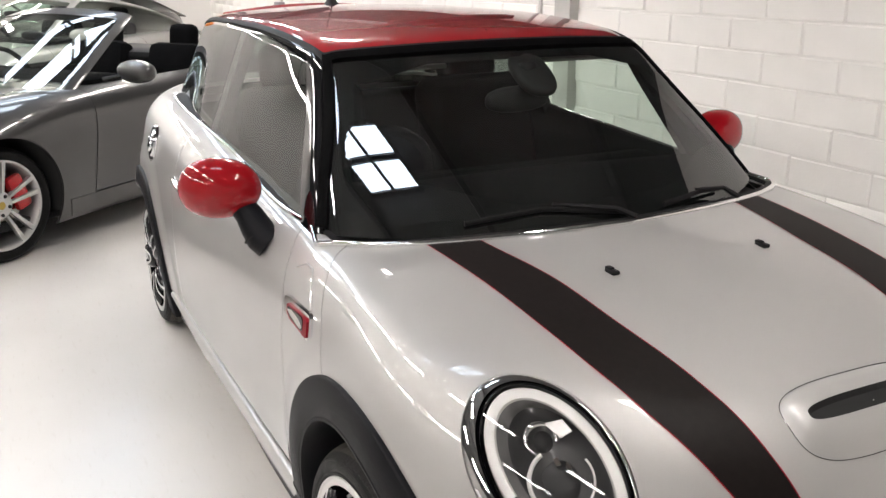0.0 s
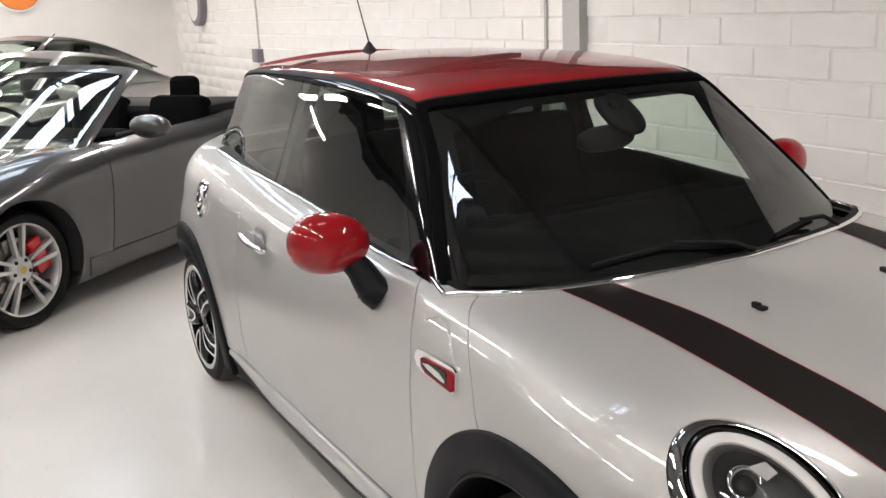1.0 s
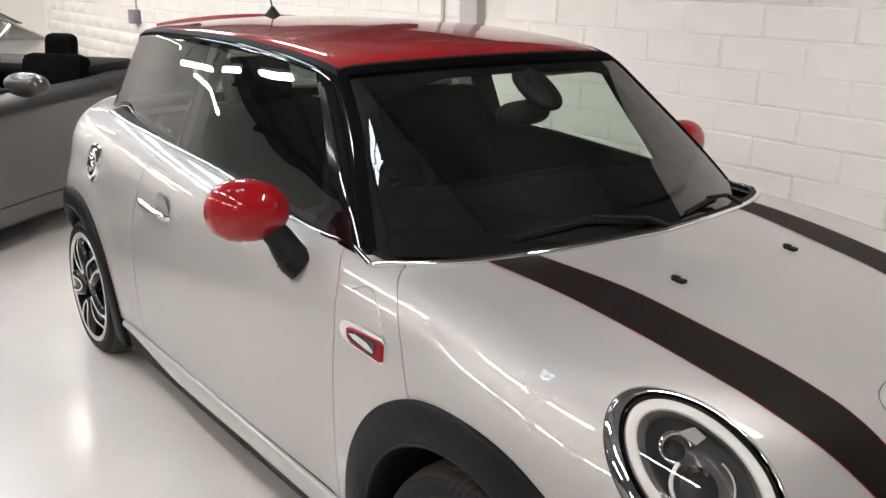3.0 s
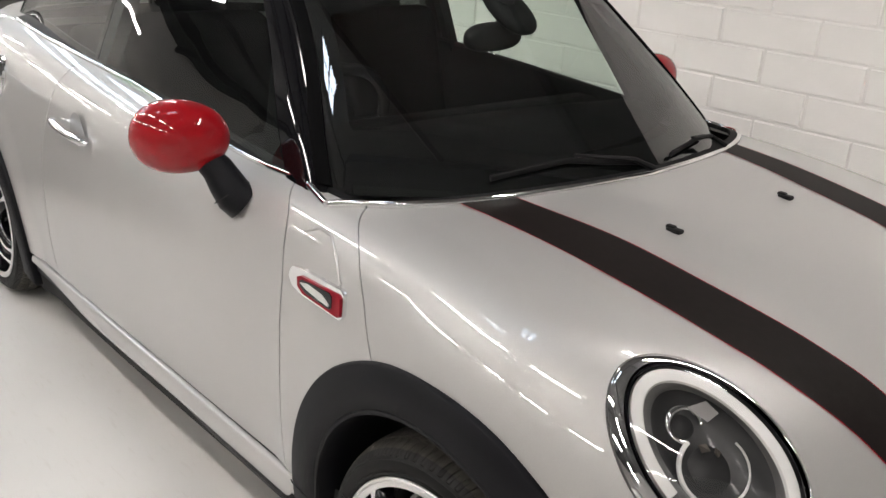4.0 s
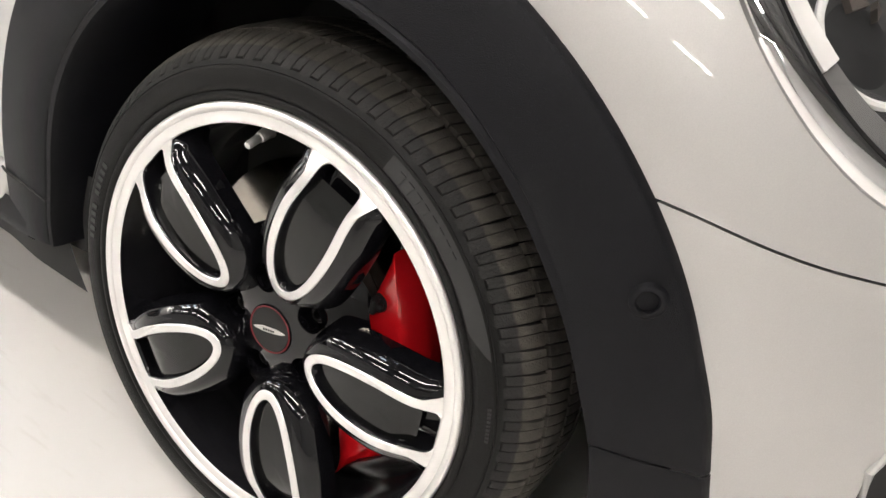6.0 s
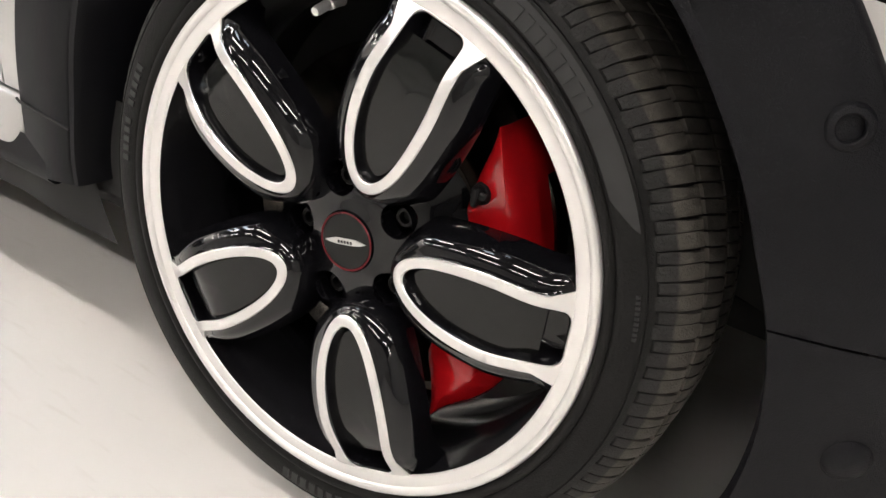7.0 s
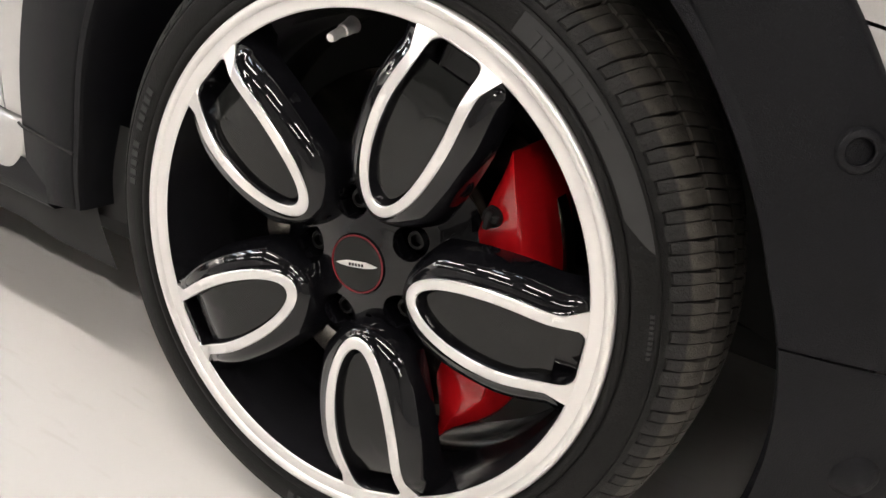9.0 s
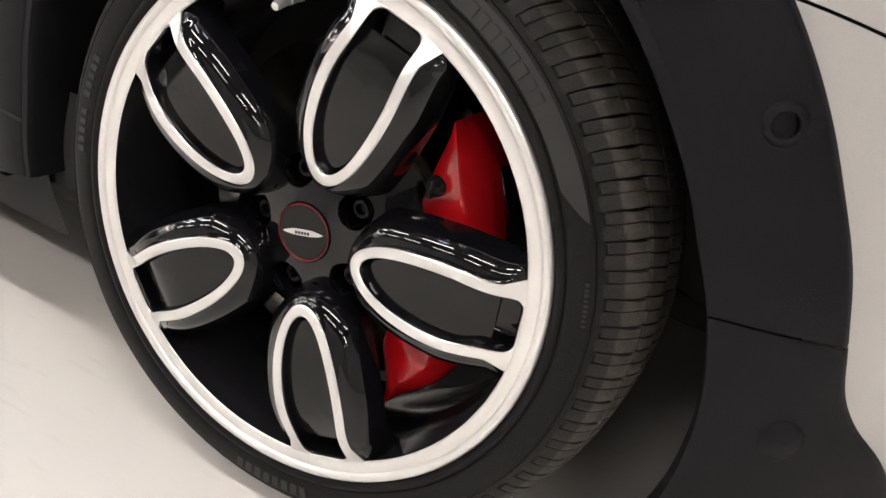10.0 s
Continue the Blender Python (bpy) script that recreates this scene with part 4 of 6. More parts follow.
TREAD = inner_tread()
SHOULDER = join(*(moved(g, Matrix.Rotation(-radians(k * STEP), 4, "Y")) for k in range(PITCHES) for g in (LUG, LAND)))
TYRE_PROFILE = [(0.221, 0.020), (0.2275, 0.008), (0.2312, 0.0010), (0.2345, -0.0016), (0.2385, -0.0014), (0.2400, 0.0008), (0.2415, -0.0006), (0.247, -0.0012), (0.254, -0.0006), (0.2600, 0.0004), (0.2618, 0.0010), (0.2626, 0.0020),
                (0.2638, 0.0014), (0.2650, 0.0030), (0.2676, 0.0048), (0.2682, 0.0056), (0.2655, 0.0078)] + [(float(tread_top(d)) - 0.0058, d) for d in (0.012, 0.02, 0.035, 0.055, 0.08, 0.11, 0.14)] + [(0.274, 0.172), (0.258, 0.186), (0.24, 0.180), (0.221, 0.160)]
TYRE = lathe(TYRE_PROFILE, 156)
_side = spline([(0.2405, 0.0008), (0.2415, -0.0006), (0.247, -0.0012), (0.254, -0.0006), (0.2600, 0.0004), (0.2625, 0.0015), (0.266, 0.0026)])


def side_d(r):
    """Depth of the sidewall at a radius."""
    return float(_side(r))


BARREL = lathe([(0.2102, 0.0014), (0.2098, 0.006), (0.2085, 0.018), (0.2065, 0.030), (0.2055, 0.060), (0.201, 0.068), (0.200, 0.095), (0.206, 0.11), (0.208, 0.155), (0.217, 0.165), (0.221, 0.163)], 128)
RING = lathe([(0.2098, 0.0015), (0.2106, 0.0004), (0.2116, 0.0), (0.2195, -0.0004), (0.2212, 0.0002), (0.2222, -0.0012), (0.2245, -0.0028), (0.2270, -0.0030), (0.2290, -0.0018), (0.2302, 0.0008), (0.2302, 0.004), (0.228, 0.010)], 160)


def hub_face():
    """Centre of the wheel with bolt wells and small lightening holes cut through."""
    rr = np.concatenate([np.linspace(0.0272, 0.09, 46), [0.096, 0.104]])
    aa = np.linspace(0, 2 * math.pi, 241)
    dep = spline([(0.0272, 0.0108), (0.034, 0.0125), (0.048, 0.0155), (0.060, 0.019), (0.075, 0.024), (0.09, 0.034), (0.104, 0.046)])
    R, A = np.meshgrid(rr, aa, indexing="ij")
    star = 0.006 * np.cos(5 * A)
    V = np.stack([R * np.cos(A), dep(R) - star * smooth(0.05, 0.09, R), R * np.sin(A)], -1).reshape(-1, 3)
    T = grid_tris(len(rr), len(aa))
    for k in range(5):
        for r, a, rad in ((0.0530, 72 * k + 36.5, 0.0150), (0.0515, 72 * k - 0.75, 0.0050)):
            c = np.array([r * math.cos(radians(a)), r * math.sin(radians(a))])
            V, T = clip(V, T, np.hypot(V[:, 0] - c[0], V[:, 2] - c[1]) - rad)
    return [tuple(v) for v in V], [tuple(int(i) for i in t) for t in T]


HUB = hub_face()


def wheel(at, label, near=False):
    """Five cup-shaped spokes with a machined face. Built about its axle, outer face towards -y."""
    w = part("wheel", BARREL, M_BARREL, car, label, at=at)
    part("tyre", TYRE, M_TYRE, w, "black low-profile tyre", 60)
    tagged(part("tread", TREAD if near else join(TREAD, SHOULDER), M_TREAD, w, "worn grey-brown tread blocks", 30), kind="stuff")
    if near:
        for geo in (LUG, LAND):
            first = part("tread_block", geo, M_TREAD, w, "", 30)
            for k in range(1, PITCHES):
                b = new("tread_block", first.data)
                b.parent = w
                b.matrix_basis = Matrix.Rotation(-radians(k * STEP), 4, "Y")
    part("rim_ring", RING, M_ALLOY, w, "bright machined rim edge", 50)
    part("hub", HUB, M_BLACKGLOSS, w, sharp=60)
    for k in range(5):
        turn = Matrix.Rotation(-radians(72 * k - 0.75), 4, "Y")
        part("spoke", moved(SPOKE[2], turn), M_BLACKGLOSS, w, "gloss black spoke flank", 88)
        part("spoke_edge", moved(SPOKE[0], turn), M_ALLOY, w, "bright machined loop on the spoke", 50)
        part("spoke_pocket", moved(SPOKE[1], turn), M_BLACKGLOSS, w, "gloss black pocket inside the spoke", 50)
        part("spoke_insert", moved(SPOKE[3], turn), M_INSERT, w, "glossy dark insert in the spoke", 50)
        b = Matrix.Rotation(-radians(72 * k + 36.5), 4, "Y") @ Matrix.Translation((0.0530, 0, 0))
        part("bolt_well", moved(lathe([(0.0152, 0.014), (0.0145, 0.018), (0.0140, 0.046), (0.0, 0.046)], 28), b), M_BLACKGLOSS, w)
        part("wheel_bolt", moved(join(lathe([(0.0125, 0.046), (0.0125, 0.038), (0.0095, 0.036), (0.009, 0.028), (0.0078, 0.0265), (0.0055, 0.0265), (0.005, 0.033), (0.0, 0.033)], 12)), b), M_BOLT, w, "dark steel wheel bolt")
        s = Matrix.Rotation(-radians(72 * k - 0.75), 4, "Y") @ Matrix.Translation((0.0515, 0, 0))
        part("small_hole", moved(lathe([(0.0053, 0.016), (0.005, 0.03), (0.0, 0.03)], 16), s), M_BLACK, w)
    part("centre_cap", lathe([(0.0, 0.0085), (0.0237, 0.0088), (0.0245, 0.0095)], 48), M_POCKET, w, "black centre cap")
    part("cap_ring", lathe([(0.0245, 0.0092), (0.0248, 0.0084), (0.0256, 0.0084), (0.0259, 0.0092)], 48), M_CAPRED, w, "red ring round the cap")
    part("cap_side", lathe([(0.0258, 0.0092), (0.0264, 0.0098), (0.0276, 0.018)], 48), M_BLACKGLOSS, w)
    wing = [(-0.0205, 0), (-0.016, 0.0014), (-0.008, 0.0024), (0.008, 0.0024), (0.016, 0.0014), (0.0205, 0), (0.016, -0.0014), (0.0095, -0.0030), (-0.0095, -0.0030), (-0.016, -0.0014)]
    t = radians(191)
    V = [(x * math.cos(t) - z * math.sin(t), y, x * math.sin(t) + z * math.cos(t)) for y in (0.0074, 0.0088) for x, z in wing]
    F = [tuple(range(10))] + [(i, (i + 1) % 10, 10 + (i + 1) % 10, 10 + i) for i in range(10)]
    badge = part("cap_badge", (V, F), M_WING, w, "plain silver winged shape")
    for q in range(5):
        bar = rbox(0.0022, 0.0004, 0.0026, 0.0001, 1, (-0.0062 + 0.0031 * q, 0.0072, 0.0))
        part("badge_bar", moved(bar, Matrix.Rotation(-t, 4, "Y")), M_BLACK, badge)
    # raised bars on the sidewall in place of lettering
    for a0, step, count, r0, r1, mt in ((42, 2.55, 8, 0.2440, 0.2555, M_SIDEWALL), (158, 2.1, 12, 0.247, 0.255, M_SIDEWALL), (4, 0.9, 9, 0.2555, 0.2585, M_SIDEWALL), (262, 2.4, 8, 0.2475, 0.2585, M_SIDEWALL)):
        for k in range(count):
            if k % 6 == 5 and count > 10:
                continue
            a, b = radians(a0 + step * k), radians(a0 + step * (k + 0.62))
            V = [(r * math.cos(t), y, r * math.sin(t)) for y in (-0.0012, 0.004) for t in (a, b) for r in (r0, r1)]
            V = [(px, py + side_d(math.hypot(px, pz)), pz) for px, py, pz in V]
            part("sidewall_bar", (V, [(0, 1, 3, 2), (0, 4, 5, 1), (1, 5, 7, 3), (3, 7, 6, 2), (2, 6, 4, 0)]), mt, w)
    # a smooth crescent band beside the lettering
    V, F = [], []
    for i in range(61):
        a = 21.5 + 43 * i / 60
        wd = 0.0005 + 0.0172 * min(1.0, (a - 21.5) / 6) ** 0.75
        for r in (0.2612 - wd, 0.2606):
            V.append((r * math.cos(radians(a)), side_d(r) - 0.0006, r * math.sin(radians(a))))
    F = [(i * 2, i * 2 + 1, i * 2 + 3, i * 2 + 2) for i in range(60)]
    part("sidewall_band", (V, F), M_SIDEWALL, w, "smooth grey band on the sidewall")
    a = radians(106)
    v = Matrix.Translation((0.193 * math.cos(a), 0.030, 0.193 * math.sin(a))) @ Matrix.Rotation(radians(-8), 4, "X")
    part("valve", moved(lathe([(0.0, -0.022), (0.0035, -0.022), (0.0042, -0.019), (0.0042, -0.006), (0.0055, -0.005), (0.0062, 0.004), (0.0075, 0.010)], 14), v @ Matrix.Rotation(radians(25), 4, "X")), M_ALLOY, w, "bright metal tyre valve")
    return w


def brake(at, front=True):
    rad = 0.159 if front else 0.14
    d = part("brake_disc", lathe([(0.0, 0.060), (0.078, 0.060), (0.083, 0.064), (0.086, 0.084), (rad - 0.001, 0.084), (rad, 0.085), (rad, 0.104), (0.086, 0.104)], 96), M_DISC, car, "bare steel brake disc", at=at)
    part("disc_bell", lathe([(0.02, 0.0595), (0.0785, 0.0595), (0.084, 0.0635), (0.0865, 0.0835)], 64), M_RUST, d)
    # caliper: a block with a straight-edged face, a ridge, and a falling outer side
    inner = spline([(-61, 0.174), (-57, 0.150), (-53, 0.118), (-49, 0.108), (-30, 0.090), (0, 0.080), (21, 0.085), (33, 0.101), (40, 0.117), (45, 0.136), (49.5, 0.161)])
    outer = spline([(-61, 0.1765), (-51, 0.1755), (-38, 0.172), (-29, 0.164), (0, 0.156), (19, 0.1555), (35, 0.160), (45, 0.1645), (49.5, 0.1655)])
    V, F = [], []
    m = 56
    for i in range(m):
        a = -61 + 110.5 * i / (m - 1)
        th = radians(a) if front else radians(a + 160)
        ri, ro = float(inner(a)), float(outer(a))
        ends = float(smooth(0, 0.05, np.array(i / (m - 1)))) * float(smooth(1, 0.95, np.array(i / (m - 1))))
        w = ro - ri
        dip = 0.006 * float(smooth(-42, -36, np.array(a))) * float(smooth(-24, -30, np.array(a)))
        rows = ((ri, 0.112), (ri, 0.060), (ri + 0.08 * w, 0.0475 + 0.004 * (1 - ends)), (ri + 0.12 * w, 0.0465), (ri + 0.30 * w, 0.0425 + dip), (ri + 0.55 * w, 0.0405 + dip), (ri + 0.72 * w, 0.0400 + dip), (ri + 0.77 * w, 0.0425), (ro - 0.003, 0.062), (ro, 0.067), (ro, 0.112))
        for r, y in rows:
            V.append((r * math.cos(th), y, r * math.sin(th)))
    k = 11
    F = [(i * k + q, i * k + q + 1, (i + 1) * k + q + 1, (i + 1) * k + q) for i in range(m - 1) for q in range(k - 1)]
    F += [tuple(range(k))[::-1], tuple((m - 1) * k + q for q in range(k))]
    c = part("brake_caliper", (V, F), M_CALIPER, car, "red painted brake caliper", 40, at=at)
    for a, r in ((34, 0.121),):
        b = Matrix.Translation((r * math.cos(radians(a)), 0.041, r * math.sin(radians(a))))
        part("caliper_plug", moved(join(lathe([(0.0, -0.004), (0.0085, -0.003), (0.0095, 0.004)], 18), rbox(0.006, 0.010, 0.016, 0.0015, 1, (0, -0.008, 0)), rbox(0.014, 0.006, 0.007, 0.0015, 1, (0.002, -0.007, 0.001))), b), M_BLACK, c, "black rubber plug")
    return d


FRONT = pose(0.0031, -0.825, 0.3115, 0, 0, 3.2)
wheel(FRONT, "five-spoke wheel, gloss black and machined bright", near=True)
brake(FRONT)
REAR = pose(-WHEELBASE, -0.832, 0.3115)
wheel(REAR @ Matrix.Rotation(radians(28), 4, "Y"), "five-spoke wheel, gloss black and machined bright")
brake(REAR, False)
wheel(pose(0, 0.82, 0.3115, 0, 0, 183.2), "five-spoke wheel, gloss black and machined bright")
wheel(pose(-WHEELBASE, 0.832, 0.3115, 0, 0, 180), "five-spoke wheel, gloss black and machined bright")


# ---------------------------------------------------------------- the hatchback: details
def ellipsoid(c, r, nu=48, nv=24, power=2.0):
    """A rounded body; power above 2 squares it."""
    def pt(u, v):
        a, b = 2 * math.pi * u, math.pi * (v - 0.5)
        sg = lambda t, e: math.copysign(abs(t) ** e, t)
        e = 2 / power
        return (c[0] + r[0] * sg(math.cos(b), e) * sg(math.cos(a), e), c[1] + r[1] * sg(math.cos(b), e) * sg(math.sin(a), e), c[2] + r[2] * sg(math.sin(b), e))
    return surf(pt, nu, nv, True)


# door mirrors: red cap, black rim and glass behind it, black foot
for sgn in (1, -1):
    fx = (lambda g: g) if sgn > 0 else mirror_geo
    mc = (-0.815, -0.872, 1.003)
    tilt = Matrix.Translation(mc) @ Matrix.Rotation(radians(-10), 4, "Z") @ Matrix.Rotation(radians(-4), 4, "X")
    V, F = ellipsoid((0, 0, 0), (0.078, 0.108, 0.080), 56, 28, 2.15)
    V = [(x if x > -0.030 else -0.030 + (x + 0.030) * 0.12, y, z * (1 + 0.10 * (-y / 0.118) * 0 - 0.06 * (y / 0.118))) for x, y, z in V]
    lift = Matrix.Identity(4) if sgn > 0 else Matrix.Translation((-0.03, 0.03, -0.004))
    tilt = lift @ tilt
    cap = part("door_mirror", fx(moved((V, F), tilt)), M_RED, car, "glossy red oval door mirror cap", 60)
    part("mirror_rim", fx(moved(lathe([(0.0, -0.036), (0.92, -0.036), (1.0, -0.030), (1.0, -0.026), (0.9, -0.022)], 48, "x"), tilt @ Matrix.Diagonal((1, 0.100, 0.073, 1)))), M_BLACK, cap)
    part("mirror_glass", fx(moved(lathe([(0.0, -0.0375), (0.84, -0.0375)], 48, "x"), tilt @ Matrix.Diagonal((1, 0.100, 0.073, 1)))), M_CHROME, cap)
    pts = [(-0.725, -0.772, 0.862), (-0.735, -0.788, 0.878), (-0.748, -0.800, 0.905), (-0.765, -0.812, 0.935), (-0.785, -0.825, 0.955)]
    V, F = tube(pts, [0.054, 0.053, 0.047, 0.041, 0.038], 20, flat=0.80)
    part("mirror_foot", fx((V, F)), M_CLAD, cap, "black mirror foot", 50)
    part("foot_joint", fx(tube([(-0.7385, -0.7895, 0.882), (-0.7400, -0.7905, 0.8845)], 0.0532, 20, flat=0.80)), M_DARK, cap)

    # door handle: chrome bar over a shallow bowl, its shade painted in darker silver
    hx = np.linspace(-1.735, -1.475, 14)
    pts = [(float(x), -(body_y(float(x), 0.832) + 0.012 + 0.018 * max(0.0, math.sin(math.pi * i / 13)) ** 0.5), 0.843 - 0.016 * i / 13) for i, x in enumerate(hx)]
    handle = part("door_handle", fx(tube(pts, [0.006] + [0.0115] * 12 + [0.006], 14, flat=1.0)), M_CHROME, car, "chrome door handle")
    V, F = surf(lambda u, v: (-1.575 + 0.055 * v * math.cos(2 * math.pi * u), -(body_y(-1.575, 0.832) + 0.0035 - 0.002 * v), 0.832 + 0.062 * v * math.sin(2 * math.pi * u)), 36, 5, True)
    part("handle_bowl", fx((V, F)), mat("shaded_bowl_paint", (0.36, 0.355, 0.345), rough=0.35, coat=1.0, metal=0.3) if sgn > 0 else bpy.data.materials["shaded_bowl_paint"], handle)

    # side vent badge: bright frame, red and black insert, plain silver bar
    def flank(x, z, lift):
        return (x, -(body_y(x, z) + lift), z)
    def plate(corners, lift, thick=0.012):
        n0 = len(corners)
        V = [flank(x, z, lift) for x, z in corners] + [flank(x, z, lift - thick) for x, z in corners]
        return V, [tuple(range(n0))] + [(i, n0 + i, n0 + (i + 1) % n0, (i + 1) % n0) for i in range(n0)]
    frame_c = [(-0.468, 0.800), (-0.462, 0.808), (-0.44, 0.811), (-0.30, 0.812), (-0.290, 0.806), (-0.281, 0.766), (-0.287, 0.757), (-0.42, 0.762), (-0.455, 0.770), (-0.470, 0.786)]
    badge = part("side_vent", fx(turned(plate(frame_c, 0.010, 0.02))), M_CHROME, car, "side vent badge with chrome frame and red insert")
    red_c = [(-0.436, 0.795), (-0.425, 0.801), (-0.303, 0.804), (-0.293, 0.798), (-0.285, 0.767), (-0.291, 0.762), (-0.41, 0.768), (-0.430, 0.778)]
    part("red_insert", fx(turned(plate(red_c, 0.0145))), M_BADGERED, badge, "red insert")
    blk_c = [(-0.424, 0.792), (-0.415, 0.797), (-0.325, 0.800), (-0.316, 0.795), (-0.311, 0.774), (-0.317, 0.769), (-0.400, 0.774), (-0.418, 0.781)]
    part("black_insert", fx(turned(plate(blk_c, 0.0165))), M_BLACKGLOSS, badge)
    wing_c = [(-0.418, 0.790), (-0.395, 0.7945), (-0.345, 0.790), (-0.318, 0.779), (-0.318, 0.775), (-0.350, 0.777), (-0.395, 0.783)]
    part("badge_bar", fx(turned(plate(wing_c, 0.0185))), M_WING, badge, "plain silver shape")
    # raised crease that frames the vent on the wing panel
    pts = [flank(x, z, 0.0005) for x, z in ((-0.475, 0.872), (-0.44, 0.886), (-0.40, 0.883), (-0.365, 0.862), (-0.335, 0.835), (-0.315, 0.815))]
    part("vent_crease", fx(tube(pts, 0.0035, 8)), M_PAINT, badge)
    # aerial base and washer jets come below; fuel cap on one flank only
    if sgn > 0:
        m = Matrix.Translation((-2.285, -(body_y(-2.285, 0.872) + 0.002), 0.872)) @ body_n((-2.285, -body_y(-2.285, 0.872), 0.872)).to_track_quat("-Y", "Z").to_matrix().to_4x4()
        fuel = part("fuel_cap", moved(lathe([(0.075, 0.006), (0.075, -0.004), (0.068, -0.008), (0.055, -0.006), (0.050, -0.012), (0.02, -0.016), (0.0, -0.016)], 48), m), M_CHROME, car, "round chrome fuel filler cap")
        for k in range(3):
            part("cap_grip", moved(rbox(0.02, 0.012, 0.07, 0.004, 1, (0, -0.014, 0)), m @ Matrix.Rotation(radians(60 * k), 4, "Y")), M_CHROME, fuel)

# washer jets
for y in (-0.217, 0.217):
    z0 = body_top(0.02, abs(y))
    part("washer_jet", join(rbox(0.034, 0.020, 0.010, 0.004, 2, (0.022, y, z0 + 0.003)), rbox(0.020, 0.014, 0.008, 0.003, 2, (0.012, y, z0 + 0.008))), M_BLACK, car, "black washer jet")

# bonnet scoop: oval lip round a dark slot
def hood_pt(x, y, lift=0.0):
    return (x, y, body_top(x, abs(y)) + lift)


def racetrack(x0, a, b, n=64, power=3.2):
    out = []
    for i in range(n):
        t = 2 * math.pi * i / n
        c, s = math.cos(t), math.sin(t)
        out.append((x0 + b * math.copysign(abs(c) ** (2 / power), c), a * math.copysign(abs(s) ** (2 / power), s)))
    return out


V, F = [], []
levels = ((0.205, 0.068, 0.0), (0.201, 0.065, 0.004), (0.192, 0.057, 0.010), (0.178, 0.038, 0.0150), (0.162, 0.0175, 0.0150), (0.159, 0.0150, 0.003), (0.001, 0.001, 0.003))
for a, b, lift in levels:
    V += [hood_pt(x, y, lift) for x, y in racetrack(0.535, a, b)]
F = [(j * 64 + i, j * 64 + (i + 1) % 64, (j + 1) * 64 + (i + 1) % 64, (j + 1) * 64 + i) for j in range(4) for i in range(64)]
scoop = part("bonnet_scoop", (V[:320], F), M_PAINT, car, "silver-white bonnet scoop", 60)
F = [(j * 64 + i, j * 64 + (i + 1) % 64, (j + 1) * 64 + (i + 1) % 64, (j + 1) * 64 + i) for j in range(2) for i in range(64)]
part("scoop_slot", (V[256:], F), M_DARK, scoop)
part("scoop_edge", tube([hood_pt(x, y, 0.001) for x, y in racetrack(0.535, 0.206, 0.069)], 0.0007, 6, True), M_DARK, scoop, "thin dark joint round the scoop")

# grille: chrome surround and dark bars
def nose_x(y, z):
    lo, hi = 0.2, 1.1
    for _ in range(28):
        m = (lo + hi) / 2
        lo, hi = (m, hi) if body_field(np.array([[m, abs(y), z]]))[0] < 0 else (lo, m)
    return lo
OUT = [(0.0, 0.612), (0.16, 0.610), (0.30, 0.602), (0.375, 0.588), (0.402, 0.568), (0.425, 0.532), (0.447, 0.485), (0.468, 0.435), (0.486, 0.388)]
IN = [(0.0, 0.586), (0.15, 0.584), (0.28, 0.576), (0.345, 0.560), (0.368, 0.540), (0.388, 0.508), (0.408, 0.470), (0.428, 0.432), (0.480, 0.392)]
OUT, IN = ([(-y, z) for y, z in pts[:0:-1]] + pts for pts in (OUT, IN))
V, F = [], []
for (yo, zo), (yi, zi) in zip(OUT, IN):
    ym, zm = (yo + yi) / 2, (zo + zi) / 2
    for y, z, lift in ((yo, zo, 0.001), (yo * 0.85 + yi * 0.15, zo * 0.85 + zi * 0.15, 0.010), (ym, zm, 0.014), (yi, zi, 0.008), (yi, zi, -0.02)):
        V.append((nose_x(y, z) + lift, y, z))
F = [(i * 5 + q, i * 5 + q + 1, (i + 1) * 5 + q + 1, (i + 1) * 5 + q) for i in range(len(OUT) - 1) for q in range(4)]
grille = part("grille", (V, F), M_CHROME, car, "chrome grille surround with dark bars", 60)
low = [(y, 0.428) for y in np.linspace(0.43, -0.43, 12)]
edge = [p for p in IN if p[1] > 0.429] + low
V = [(nose_x(y, z) + 0.004, y, z) for y, z in edge] + [(nose_x(0, 0.5) - 0.004, 0, 0.5)]
part("grille_back", (V, [(i, (i + 1) % len(edge), len(edge)) for i in range(len(edge))]), M_BLACK, grille)
for z, w in ((0.455, 0.40), (0.485, 0.385), (0.515, 0.37), (0.545, 0.345)):
    part("grille_bar", tube([(nose_x(y, z) + 0.008, y, z) for y in np.linspace(-w, w, 15)], 0.006, 8), M_BLACKGLOSS, grille)
for sgn in (1, -1):
    pts = []
    for x_, z_ in ((0.534, 0.376), (0.540, 0.392), (0.555, 0.399), (0.59, 0.402), (0.625, 0.397), (0.637, 0.385), (0.640, 0.345), (0.632, 0.31), (0.60, 0.296), (0.56, 0.30), (0.540, 0.33)):
        pts.append((x_, -(body_y(x_, z_) + 0.001), z_))
    c = (sum(p[0] for p in pts) / 11, sum(p[1] for p in pts) / 11 + 0.05, 0.35)
    V = pts + [c]
    F = [(i, 11, (i + 1) % 11) for i in range(11)]
    fx = (lambda g: g) if sgn > 0 else mirror_geo
    duct = part("bumper_duct", fx((V, F)), M_DARK, car, "dark air duct in the bumper")
    part("duct_lip", fx(tube(pts, 0.0045, 8, True)), M_PAINT, duct)

